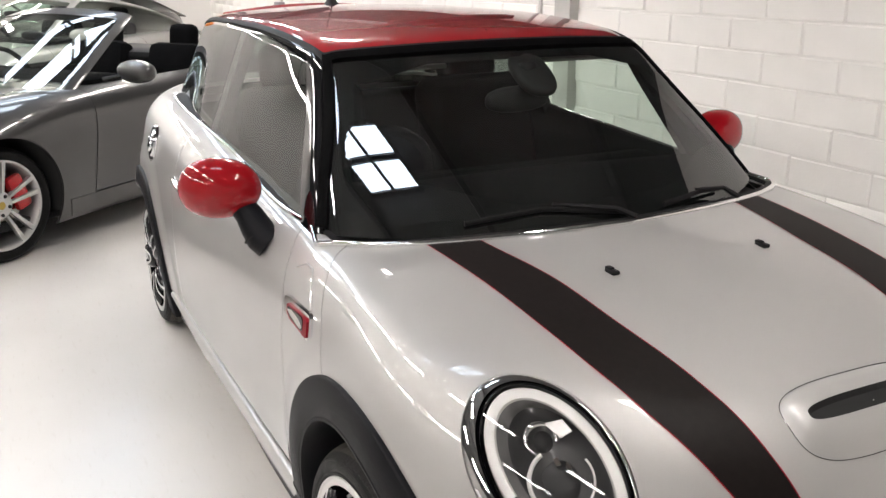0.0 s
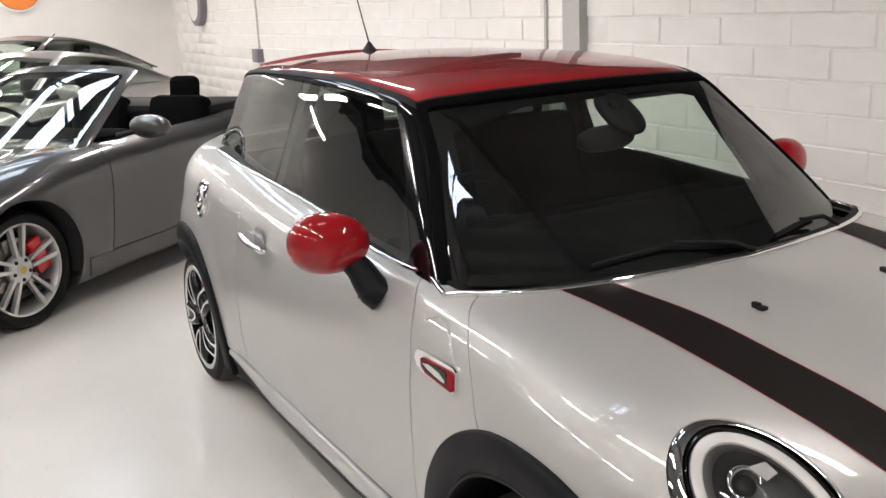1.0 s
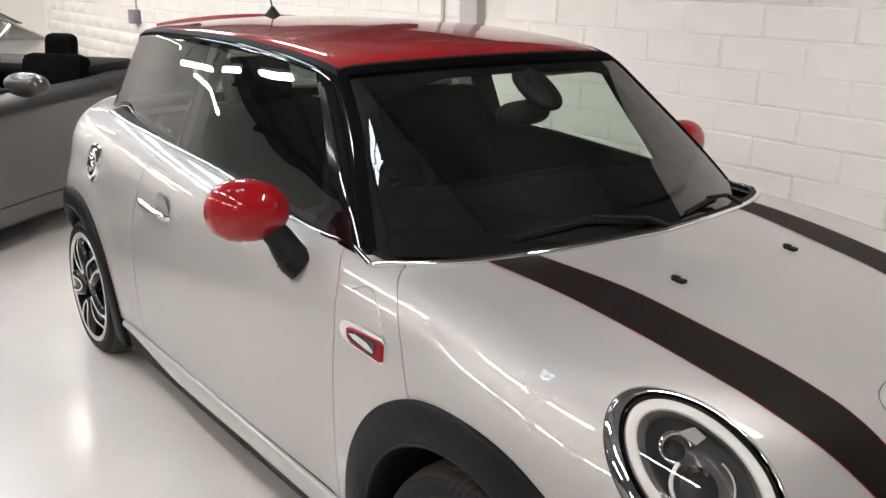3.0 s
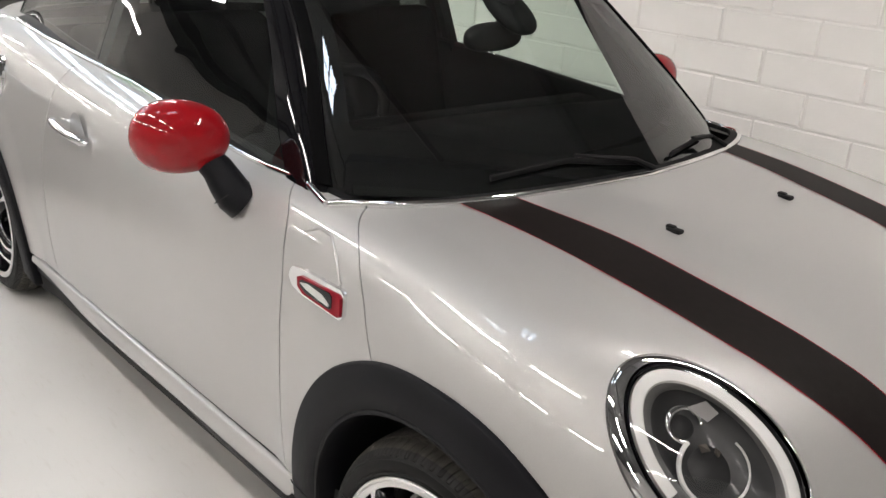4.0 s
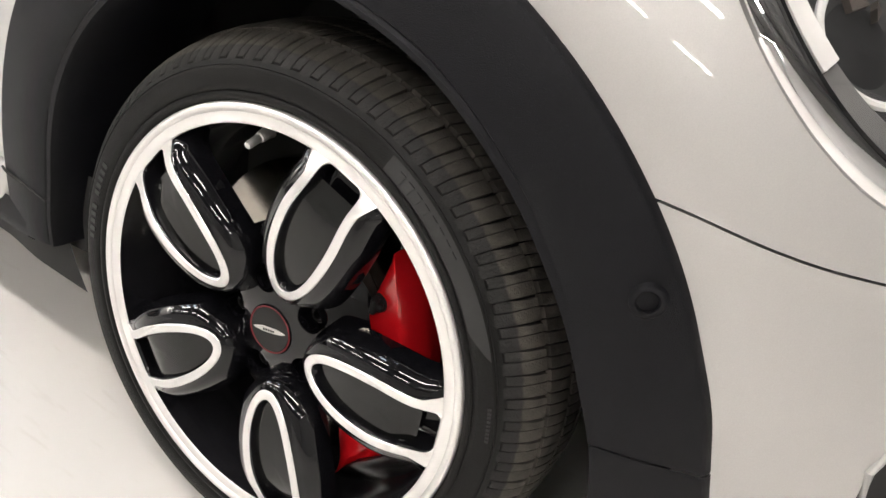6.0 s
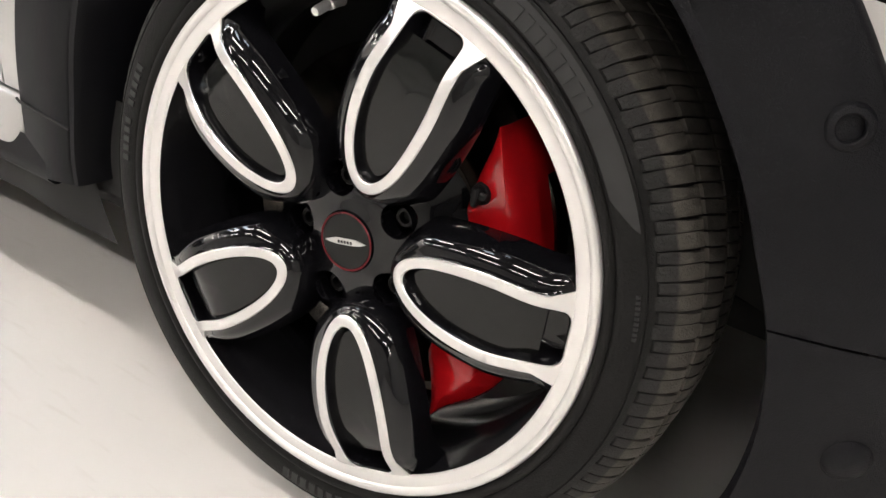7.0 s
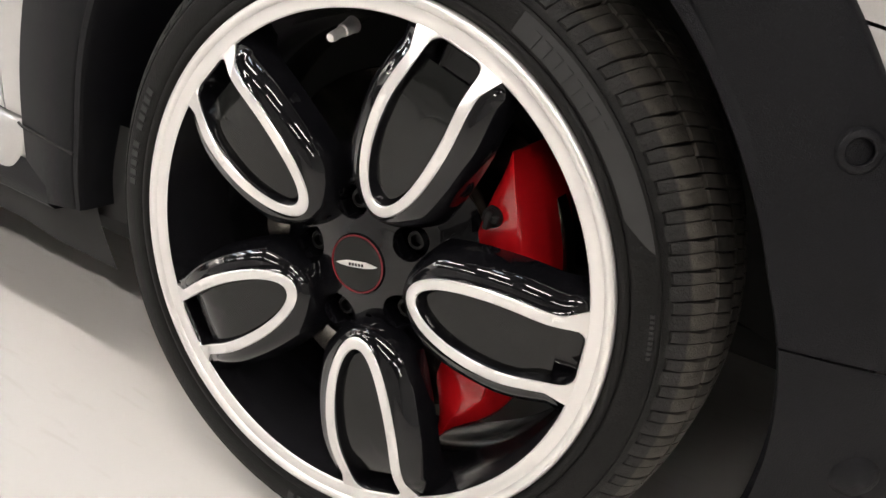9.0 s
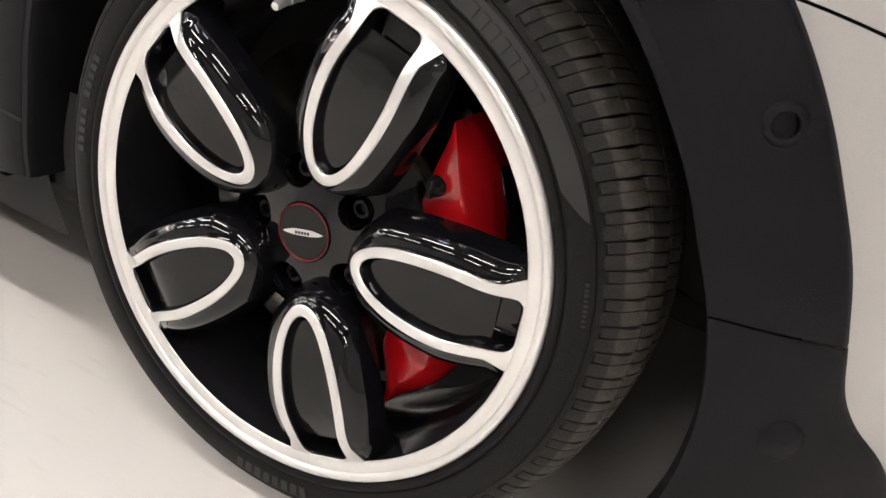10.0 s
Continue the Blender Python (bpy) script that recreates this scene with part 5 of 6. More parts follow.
# aerial on the roof's rear edge
zr = 1.397
aerial = part("aerial", lathe([(0.0, 0.042), (0.008, 0.040), (0.014, 0.030), (0.030, 0.010), (0.040, 0.0), (0.042, -0.01)], 24, "z"), M_BLACK, car, "black roof aerial with a thin mast", at=pose(-2.36, 0, zr) @ Matrix.Diagonal((1.5, 0.8, 1, 1)))
part("mast", tube([(0, 0, 0.035), (-0.03, 0, 0.12), (-0.12, 0, 0.40)], [0.0035, 0.003, 0.002], 8), M_BLACK, aerial)

# roof spoiler at the tail
V, F = surf(lambda u, v: (-2.52 - 0.07 * v - 0.03 * (1 - (2 * u - 1) ** 2), (2 * u - 1) * (0.45 - 0.03 * v), 1.378 + 0.018 * v - 0.10 * ((2 * u - 1) * 0.55) ** 2), 40, 8)
V2 = [(x, y, z - 0.03 - 0.02 * (x + 2.52)) for x, y, z in V]
nn = len(V)
F2 = F + [tuple(nn + i for i in q[::-1]) for q in F]
edge = [i * 8 + 7 for i in range(40)]
F2 += [(edge[i], edge[i + 1], nn + edge[i + 1], nn + edge[i]) for i in range(39)]
F2 += [(i, nn + i, nn + i + 1, i + 1) for i in range(7)] + [(312 + i, 312 + i + 1, nn + 312 + i + 1, nn + 312 + i) for i in range(7)]
part("roof_spoiler", (V + V2, F2), M_RED, car, "red roof spoiler")

# wipers on the windscreen's foot
for blade, arm in ((((-0.262, 0.02, 0.957), (-0.283, -0.10, 0.969), (-0.308, -0.19, 0.979), (-0.324, -0.30, 0.969), (-0.346, -0.394, 0.957)), ((-0.236, 0.035, 0.944), (-0.262, -0.01, 0.965), (-0.308, -0.17, 0.984))),
                   (((-0.270, 0.15, 0.958), (-0.288, 0.24, 0.966), (-0.315, 0.32, 0.966), (-0.346, 0.40, 0.956)), ((-0.285, 0.42, 0.940), (-0.318, 0.39, 0.962), (-0.300, 0.28, 0.974)))):
    B = [Vector(p) + Vector((0.010, 0, 0.006)) for p in blade]
    fine = [B[i].lerp(B[i + 1], k / 6) for i in range(len(B) - 1) for k in range(6)] + [B[-1]]
    wp = part("wiper", tube(fine, 0.0048, 8, flat=1.5), M_BLACK, car, "black windscreen wiper")
    part("wiper_arm", tube([Vector(p) + Vector((0.012, 0, 0.010)) for p in arm], [0.011, 0.009, 0.006], 8, flat=0.7), M_BLACK, wp)

# ---------------------------------------------------------------- cabin
V, F = surf(lambda u, v: (-0.43 - 0.46 * v - 0.22 * (1 - v) * (2 * u - 1) ** 2, (2 * u - 1) * 0.67, 0.945 + 0.03 * math.sin(math.pi * v) - 0.02 * (2 * u - 1) ** 2), 24, 10)
part("dashboard", join((V, F), rbox(0.14, 1.30, 0.30, 0.05, 3, (-0.93, 0, 0.80))), M_INTERIOR, car, "dark dashboard", 50)


def seat(x, y, name="seat"):
    s = part(name, rbox(0.52, 0.48, 0.20, 0.07, 3, (x, y, 0.50)), M_INTERIOR, car, "dark cabin seat")
    back = rbox(0.16, 0.48, 0.62, 0.06, 3)
    part("seat_back", moved(back, Matrix.Translation((x - 0.34, y, 0.84)) @ Matrix.Rotation(radians(-16), 4, "Y")), M_INTERIOR, s)
    head = rbox(0.10, 0.26, 0.18, 0.05, 3)
    part("headrest", moved(head, Matrix.Translation((x - 0.47, y, 1.20)) @ Matrix.Rotation(radians(-10), 4, "Y")), M_INTERIOR, s)


seat(-1.32, -0.36)
seat(-1.32, 0.36)
part("rear_seat", join(rbox(0.46, 1.10, 0.20, 0.07, 3, (-2.05, 0, 0.55)), rbox(0.14, 1.10, 0.45, 0.05, 3, (-2.32, 0, 0.80))), M_INTERIOR, car, "dark rear bench")
wheel_m = Matrix.Translation((-1.0, -0.36, 0.93)) @ Matrix.Rotation(radians(-66), 4, "Y")
steer = part("steering_wheel", moved(tube([(0.18 * math.cos(2 * math.pi * i / 40), 0.18 * math.sin(2 * math.pi * i / 40), 0) for i in range(40)], 0.016, 10, True), wheel_m), M_INTERIOR, car, "dark steering wheel")
part("steering_boss", moved(join(rbox(0.12, 0.14, 0.05, 0.02, 2), rbox(0.04, 0.34, 0.02, 0.008, 1)), wheel_m), M_INTERIOR, steer)
# inner mirror with the sensor pod above it
pod = part("inner_mirror", moved(ellipsoid((0, 0, 0), (0.03, 0.115, 0.038), 40, 16, 2.6), Matrix.Translation((-0.76, 0.0, 1.185)) @ Matrix.Rotation(radians(8), 4, "Z")), M_BLACK, car, "black inner rear-view mirror", 50)
part("mirror_stalk", tube([(-0.76, 0, 1.19), (-0.74, 0.02, 1.235), (-0.76, 0.03, 1.28)], [0.018, 0.016, 0.03], 12), M_BLACK, pod)
part("sensor_pod", moved(ellipsoid((0, 0, 0), (0.095, 0.062, 0.026), 36, 14, 2.5), Matrix.Translation((-0.755, 0.045, 1.255)) @ Matrix.Rotation(radians(33), 4, "Y")), M_BLACK, pod, "black sensor housing", 50)
M_VISOR = mat("grey_visor", (0.16, 0.158, 0.15), rough=0.8, vary=0.05)
for y in (-0.34, 0.34):
    part("sun_visor", moved(rbox(0.15, 0.36, 0.015, 0.006, 2), Matrix.Translation((-0.97, y, 1.292)) @ Matrix.Rotation(radians(14), 4, "Y")), M_VISOR, car, "folded sun visor")
# inner door tops
for sgn in (1, -1):
    V, F = surf(lambda u, v: (-0.62 - 1.85 * u, sgn * (0.70 - 0.07 * v - 0.02 * (1 - v)), 0.948 + 0.085 * u - 0.30 * v * v), 20, 6)
    part("door_lining", (V, F), M_INTERIOR, car)


# ---------------------------------------------------------------- the showroom
M_WALL = mat("white_painted_block", (0.90, 0.88, 0.855), rough=0.5, vary=0.02, scale=5, bump=0.35, bump_scale=70)
M_JOINT = mat("white_painted_mortar", (0.87, 0.85, 0.825), rough=0.6, vary=0.04, scale=9, bump=0.5, bump_scale=90)
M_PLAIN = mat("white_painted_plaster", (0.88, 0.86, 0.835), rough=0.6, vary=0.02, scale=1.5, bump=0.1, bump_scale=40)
# White plaster darkened: the south wall's shade is put into its colour
M_SHADE = mat("shaded_white_plaster", (0.55, 0.54, 0.53), rough=0.6, vary=0.04, scale=1.5, bump=0.1, bump_scale=40)
# Unseen east wall: grey chosen for how much light it bounces onto the car
M_EASTWALL = mat("unseen_east_wall_grey", (0.62, 0.62, 0.62), rough=0.5, vary=0.04, scale=3)
M_CEIL = mat("dark_roof_sheet", (0.11, 0.11, 0.112), rough=0.7, vary=0.08, scale=2)
M_STEEL = mat("dark_grey_steel", (0.05, 0.05, 0.053), rough=0.5, vary=0.1)
M_GREYPOST = mat("pale_grey_post_paint", (0.50, 0.49, 0.475), rough=0.5, vary=0.04)
M_TUBE = mat("fluorescent_tube", (0.9, 0.9, 0.9), emit=(1.0, 0.97, 0.94), power=TUBE_POWER, vary=0)
M_SKYLIGHT = mat("skylight_panel", (0.8, 0.85, 0.9), emit=(0.70, 0.84, 1.0), power=SKY_POWER, vary=0)
M_ORANGE = mat("orange_sign", (0.85, 0.25, 0.05), rough=0.4, vary=0.05)
M_SIGNGREY = mat("sign_rim_grey", (0.22, 0.20, 0.23), rough=0.4, vary=0.05)
M_FRAME = mat("dark_picture_frame", (0.05, 0.045, 0.04), rough=0.5, vary=0.1)
M_PICTURE = mat("faded_print", (0.40, 0.38, 0.33), rough=0.5, vary=0.5, scale=6, second=(0.2, 0.22, 0.22))


def floor_mat():
    """Pale polished resin: soft clouds, faint scuffs, uneven gloss."""
    m = mat("pale_resin_floor", (0.75, 0.727, 0.695), rough=0.20, vary=0.045, scale=0.9, second_scale=0.35, rough_vary=0.07, spec=0.45)
    nt = m.node_tree
    bs = nt.nodes["Principled BSDF"]
    tc = nt.nodes.new("ShaderNodeTexCoord")
    mp = nt.nodes.new("ShaderNodeMapping")
    mp.inputs["Scale"].default_value = (3.0, 17.0, 1.0)
    mp.inputs["Rotation"].default_value = (0, 0, 0.5)
    n = nt.nodes.new("ShaderNodeTexNoise")
    n.inputs["Scale"].default_value = 4.0
    n.inputs["Detail"].default_value = 8
    rp = nt.nodes.new("ShaderNodeMapRange")
    rp.inputs["From Min"].default_value = 0.60
    rp.inputs["From Max"].default_value = 0.72
    rp.inputs["To Max"].default_value = 0.22
    mx = nt.nodes.new("ShaderNodeMix")
    mx.data_type = "RGBA"
    mx.inputs["B"].default_value = (0.56, 0.52, 0.46, 1)
    old = bs.inputs["Base Color"].links[0].from_socket
    link = nt.links.new
    link(tc.outputs["Object"], mp.inputs["Vector"])
    link(mp.outputs[0], n.inputs["Vector"])
    link(n.outputs["Fac"], rp.inputs["Value"])
    link(rp.outputs[0], mx.inputs["Factor"])
    link(old, mx.inputs["A"])
    # small dark specks trodden in here and there
    vo = nt.nodes.new("ShaderNodeTexVoronoi")
    vo.inputs["Scale"].default_value = 3.2
    link(tc.outputs["Object"], vo.inputs["Vector"])
    sp = nt.nodes.new("ShaderNodeMapRange")
    sp.inputs["From Min"].default_value = 0.010
    sp.inputs["From Max"].default_value = 0.020
    sp.inputs["To Min"].default_value = 0.75
    sp.inputs["To Max"].default_value = 0.0
    link(vo.outputs["Distance"], sp.inputs["Value"])
    mx2 = nt.nodes.new("ShaderNodeMix")
    mx2.data_type = "RGBA"
    mx2.inputs["B"].default_value = (0.12, 0.10, 0.085, 1)
    link(sp.outputs[0], mx2.inputs["Factor"])
    link(mx.outputs["Result"], mx2.inputs["A"])
    link(mx2.outputs["Result"], bs.inputs["Base Color"])
    return m


M_FLOOR = floor_mat()
X0, X1, Y0, Y1, FLOOR = -13.6, 6.5, -8.5, 1.9, 0.0195
RIDGE_Y, EAVE, RIDGE, SOUTH_EAVE = -3.3, 2.05, 4.7, 4.0


def slab(name, lo, hi, material, label="", kind="structure", parent=None):
    V = [(x, y, z) for x in (lo[0], hi[0]) for y in (lo[1], hi[1]) for z in (lo[2], hi[2])]
    F = [(0, 1, 3, 2), (4, 6, 7, 5), (0, 4, 5, 1), (2, 3, 7, 6), (0, 2, 6, 4), (1, 5, 7, 3)]
    return tagged(make(name, V, F, material, parent, label), kind=kind)


slab("floor", (X0 - 0.3, Y0 - 0.3, -0.2), (X1 + 0.3, Y1 + 0.3, FLOOR), M_FLOOR, "pale polished resin showroom floor")
wall_north = slab("wall_north", (X0, Y1 + 0.008, -0.1), (X1, Y1 + 0.3, EAVE), M_JOINT, "white painted block wall")
for nm, xa, xb in (("wall_west", X0 - 0.3, X0), ("wall_east", X1, X1 + 0.3)):
    prof = [(Y0, -0.1), (Y1 + 0.3, -0.1), (Y1 + 0.3, EAVE + 0.25), (RIDGE_Y, RIDGE + 0.3), (Y0, SOUTH_EAVE + 0.25)]
    V = [(x, y, z) for x in (xa, xb) for y, z in prof]
    F = [tuple(range(5))[::-1], tuple(range(5, 10))] + [(i, (i + 1) % 5, 5 + (i + 1) % 5, 5 + i) for i in range(5)]
    tagged(make(nm, V, F, M_PLAIN if xa < 0 else M_EASTWALL, None, "white painted gable wall" if xa < 0 else "unseen grey east wall added to bounce light"), kind="structure")
slab("wall_south", (X0, Y0 - 0.3, -0.1), (X1, Y0, SOUTH_EAVE + 0.2), M_SHADE, "white wall with shade put into its colour")


def roof_z(y):
    low, reach = (EAVE, Y1 - RIDGE_Y) if y > RIDGE_Y else (SOUTH_EAVE, RIDGE_Y - Y0)
    return RIDGE - (RIDGE - low) * abs(y - RIDGE_Y) / reach


# roof: two ribbed sheets
V, F = [], []
n = 160
for i in range(n + 1):
    x = X0 + (X1 - X0) * i / n
    dz = 0.03 if i % 2 else 0.0
    for y in (Y0 - 0.1, RIDGE_Y, Y1 + 0.1):
        V.append((x, y, roof_z(y) + dz))
F = [(i * 3 + j, i * 3 + j + 1, i * 3 + j + 4, i * 3 + j + 3) for i in range(n) for j in range(2)]
tagged(make("ceiling", V, F, M_CEIL, None, "dark ribbed sheet roof", sharp=20), kind="structure")
# steel rafters across and purlins along
k = 0
for x in np.arange(X0 + 1.6, X1, 4.0):
    V, F = [], []
    for y in (Y0, RIDGE_Y, Y1):
        for dx, dz in ((-0.07, -0.30), (0.07, -0.30), (0.07, -0.10), (-0.07, -0.10)):
            V.append((x + dx, y, roof_z(y) + dz))
    F = [(j * 4 + q, j * 4 + (q + 1) % 4, j * 4 + 4 + (q + 1) % 4, j * 4 + 4 + q) for j in range(2) for q in range(4)]
    tagged(make("rafter", V, F, M_STEEL, None, "dark steel rafter under the roof"), category="rafter", group="rafters", kind="structure")
for y in np.arange(Y0 + 0.9, Y1 - 0.2, 1.25):
    z = roof_z(float(y))
    slab("purlin", (X0, y - 0.03, z - 0.12), (X1, y + 0.03, z - 0.01), M_STEEL, "dark steel purlin under the roof")

# fluorescent battens hung in rows
M_BATTEN = mat("white_batten", (0.8, 0.8, 0.78), rough=0.5)


def batten(x, y, turn=0):
    z = 2.70 if y > 0 else 3.35
    root = empty("ceiling_light", "white fluorescent batten hung under the roof", "light", "fluorescent lights", at=pose(x, y, z, 0, 0, turn))
    part("housing", rbox(1.32, 0.09, 0.05, 0.01, 1, (0, 0, 0.056)), M_BATTEN, root)
    part("diffuser", rbox(1.24, 0.105, 0.045, 0.012, 2, (0, 0, 0.005)), M_TUBE, root, "glowing white tube cover")
    for dx in (-0.5, 0.5):
        part("hanger", tube([(dx, 0, 0.06), (dx, 0, roof_z(y) - z)], 0.006, 6), M_STEEL, root)
    return root


# The y = 0.3 row is added to brighten the bonnet and long wall
for y in (-4.3, -2.2, 0.3):
    for x in np.arange(-12.0, 6.0 if y < -4 else 4.0, 2.1):
        if (round(float(x), 1), y) not in ((-1.5, 0.3), (2.7, 0.3), (-7.8, -2.2)):
            batten(float(x), y)
for y in (-1.3, -3.2, -5.2):
    batten(-12.5, y, 90)
# rooflights in the roof slope, each with glazing bars
def rooflight(x0, x1, y0, y1, bars):
    V = [(x, y, roof_z(y) - 0.02) for x in (x0, x1) for y in (y0, y1)]
    pane = tagged(make("skylight", V, [(0, 1, 3, 2)], M_SKYLIGHT, None, "pale blue daylight panel in the roof"), kind="structure")
    for k in range(bars + 1):
        x = x0 + (x1 - x0) * k / bars
        part("glazing_bar", tube([(x, y0, roof_z(y0) - 0.03), (x, y1, roof_z(y1) - 0.03)], 0.02, 6), M_STEEL, pane)
    for y in (y0, (y0 + y1) / 2, y1):
        part("glazing_bar", tube([(x0, y, roof_z(y) - 0.03), (x1, y, roof_z(y) - 0.03)], 0.02, 6), M_STEEL, pane)


rooflight(-0.83, -0.46, -1.14, -0.50, 2)
rooflight(-1.65, -1.25, -1.75, -1.3, 1)
for x in (-5.3, -6.6, -7.9):
    rooflight(x - 0.28, x + 0.28, -2.6, -0.4, 1)

# post, conduits, junction box, clock-like signs
slab("post", (-3.43, Y1 - 0.06, FLOOR), (-3.26, Y1 + 0.02, EAVE), M_GREYPOST, "pale grey steel post against the wall")
slab("conduit", (-3.69, Y1 - 0.016, FLOOR), (-3.665, Y1 + 0.004, EAVE), M_GREYPOST, "thin cable conduit on the wall")
slab("conduit", (-9.57, Y1 - 0.016, 1.12), (-9.54, Y1 + 0.004, EAVE), M_GREYPOST, "thin cable conduit on the wall")
sw = part("switch_box", rbox(0.22, 0.09, 0.16, 0.012, 2), M_SIGNGREY, None, at=pose(-9.56, Y1 - 0.03, 1.06))
tagged(sw, "grey electrical box below a conduit on the wall", "box")
sg = part("oval_sign", lathe([(0.0, -0.06), (0.30, -0.06), (0.34, -0.04), (0.34, 0.05)], 48), M_SIGNGREY, None, at=pose(-12.0, Y1 - 0.05, 1.75))
tagged(sg, "round dark sign with a white face on the wall", "sign")
part("face", lathe([(0.0, -0.064), (0.27, -0.064)], 48), M_PLAIN, sg)
og = part("round_sign", lathe([(0.0, 0.05), (0.29, 0.05), (0.31, 0.03), (0.31, 0.0)], 48, "x"), M_ORANGE, None, at=pose(X0, -0.30, 2.05))
tagged(og, "round orange sign with a pale rim on the end wall", "sign")
part("rim", lathe([(0.305, 0.045), (0.33, 0.04), (0.33, 0.0)], 48, "x"), M_PLAIN, og)
# framed prints and a doorway on the wall behind the camera
for x, z, w, hgt in ((-4.2, 1.7, 0.9, 0.65), (-2.6, 1.7, 0.9, 0.65), (-0.9, 1.7, 0.7, 0.9), (0.9, 1.7, 0.9, 0.65)):
    fr = part("picture", rbox(w, 0.03, hgt, 0.006, 1), M_FRAME, None, at=pose(x, Y0 + 0.016, z))
    tagged(fr, "dark framed print on the white wall", "picture", "framed prints")
    part("print", rbox(w - 0.1, 0.01, hgt - 0.1, 0.002, 1, (0, 0.013, 0)), M_PICTURE, fr)
slab("door_1", (2.6, Y0, FLOOR), (3.5, Y0 + 0.04, 2.05), M_GREYPOST, "grey door in the wall")


# ---------------------------------------------------------------- the other cars
sp_top = spline([(-3.4, 0.72), (-3.0, 0.83), (-2.4, 0.90), (-1.8, 0.895), (-1.0, 0.885), (-0.5, 0.875), (-0.2, 0.835), (0.2, 0.755), (0.6, 0.66), (0.85, 0.56), (1.2, 0.4)])
sp_wide = spline([(-3.4, 0.84), (-2.35, 0.92), (-1.6, 0.865), (-0.9, 0.855), (-0.45, 0.865), (0.0, 0.885), (0.6, 0.87), (1, 0.85)])


def sport_field(P):
    x, Y, z = P[:, 0], np.abs(P[:, 1]), P[:, 2]
    W = sp_wide(x) - 0.25 * np.maximum(0.5 - z, 0) ** 2 - 0.35 * np.maximum(z - 0.55, 0) ** 2
    u = np.maximum(x - 0.1, 0) / 0.80
    v = np.maximum(-2.4 - x, 0) / 0.80
    n = 2.3
    side = ((u**n + v**2.6 + (Y / W) ** n) ** (1 / n) - 1) * 0.86
    top = z - (sp_top(x) - 0.05 * Y * Y + 0.055 * np.exp(-((Y - 0.64) / 0.15) ** 2) * smooth(-0.7, 0.0, x) + 0.02 * np.exp(-((Y - 0.70) / 0.2) ** 2) * smooth(-1.6, -2.3, x))
    return smax(side, top, 0.15)


sp_roof = spline([(-3.4, 0.75), (-3.0, 0.90), (-2.6, 1.06), (-2.2, 1.185), (-1.8, 1.262), (-1.4, 1.292), (-1.1, 1.270), (-0.8, 1.20), (0, 1.0)])


def sport_cabin(P):
    x, Y, z = P[:, 0], np.abs(P[:, 1]), P[:, 2]
    W = 0.70 - 0.42 * (z - 0.88) - 0.04 * smooth(-1.9, -2.8, x)
    side = (Y - W) * 0.92
    roof = z - (sp_roof(x) - 0.12 * Y * Y)
    front = (x - (-0.42 - 1.95 * (z - 0.86) - 0.38 * Y * Y)) * 0.46
    return smax(smax(side, front, 0.06), roof, 0.10)


s_elev = np.radians(np.concatenate([np.linspace(-50, 20, 44), np.linspace(22, 90, 46)]))
SV, ST = full_shell(sport_field, np.linspace(-2.4, 0.1, 84), 0.5, 0.1, 16, -2.4, s_elev, 2.2)
K_elev = np.radians(np.linspace(-8, 90, 60))
KV, KT = full_shell(sport_cabin, np.linspace(-2.2, -1.3, 30), 0.88, -1.3, 22, -2.2, K_elev, 2.4)
SH = 0.335


def sp_arch(V, hub):
    return np.hypot(V[:, 0] - hub, V[:, 2] - SH)


M_GREYPAINT = mat("dark_grey_metallic_paint", (0.043, 0.042, 0.0415), rough=0.35, metal=0.45, coat=1.0, vary=0.05, scale=800)
M_BEIGEPAINT = mat("silver_beige_paint", (0.42, 0.40, 0.37), rough=0.35, metal=0.4, coat=1.0, vary=0.05, scale=800)
M_DARKPAINT = mat("dark_brown_grey_paint", (0.075, 0.068, 0.066), rough=0.35, metal=0.4, coat=1.0, vary=0.05, scale=800)
M_GOLDCAP = mat("yellow_cap_enamel", (0.45, 0.30, 0.05), rough=0.4, coat=0.4, vary=0.08, scale=200)
M_SILVERWHEEL = mat("silver_wheel_paint", (0.52, 0.51, 0.50), rough=0.35, metal=0.6, coat=0.5, vary=0.04)


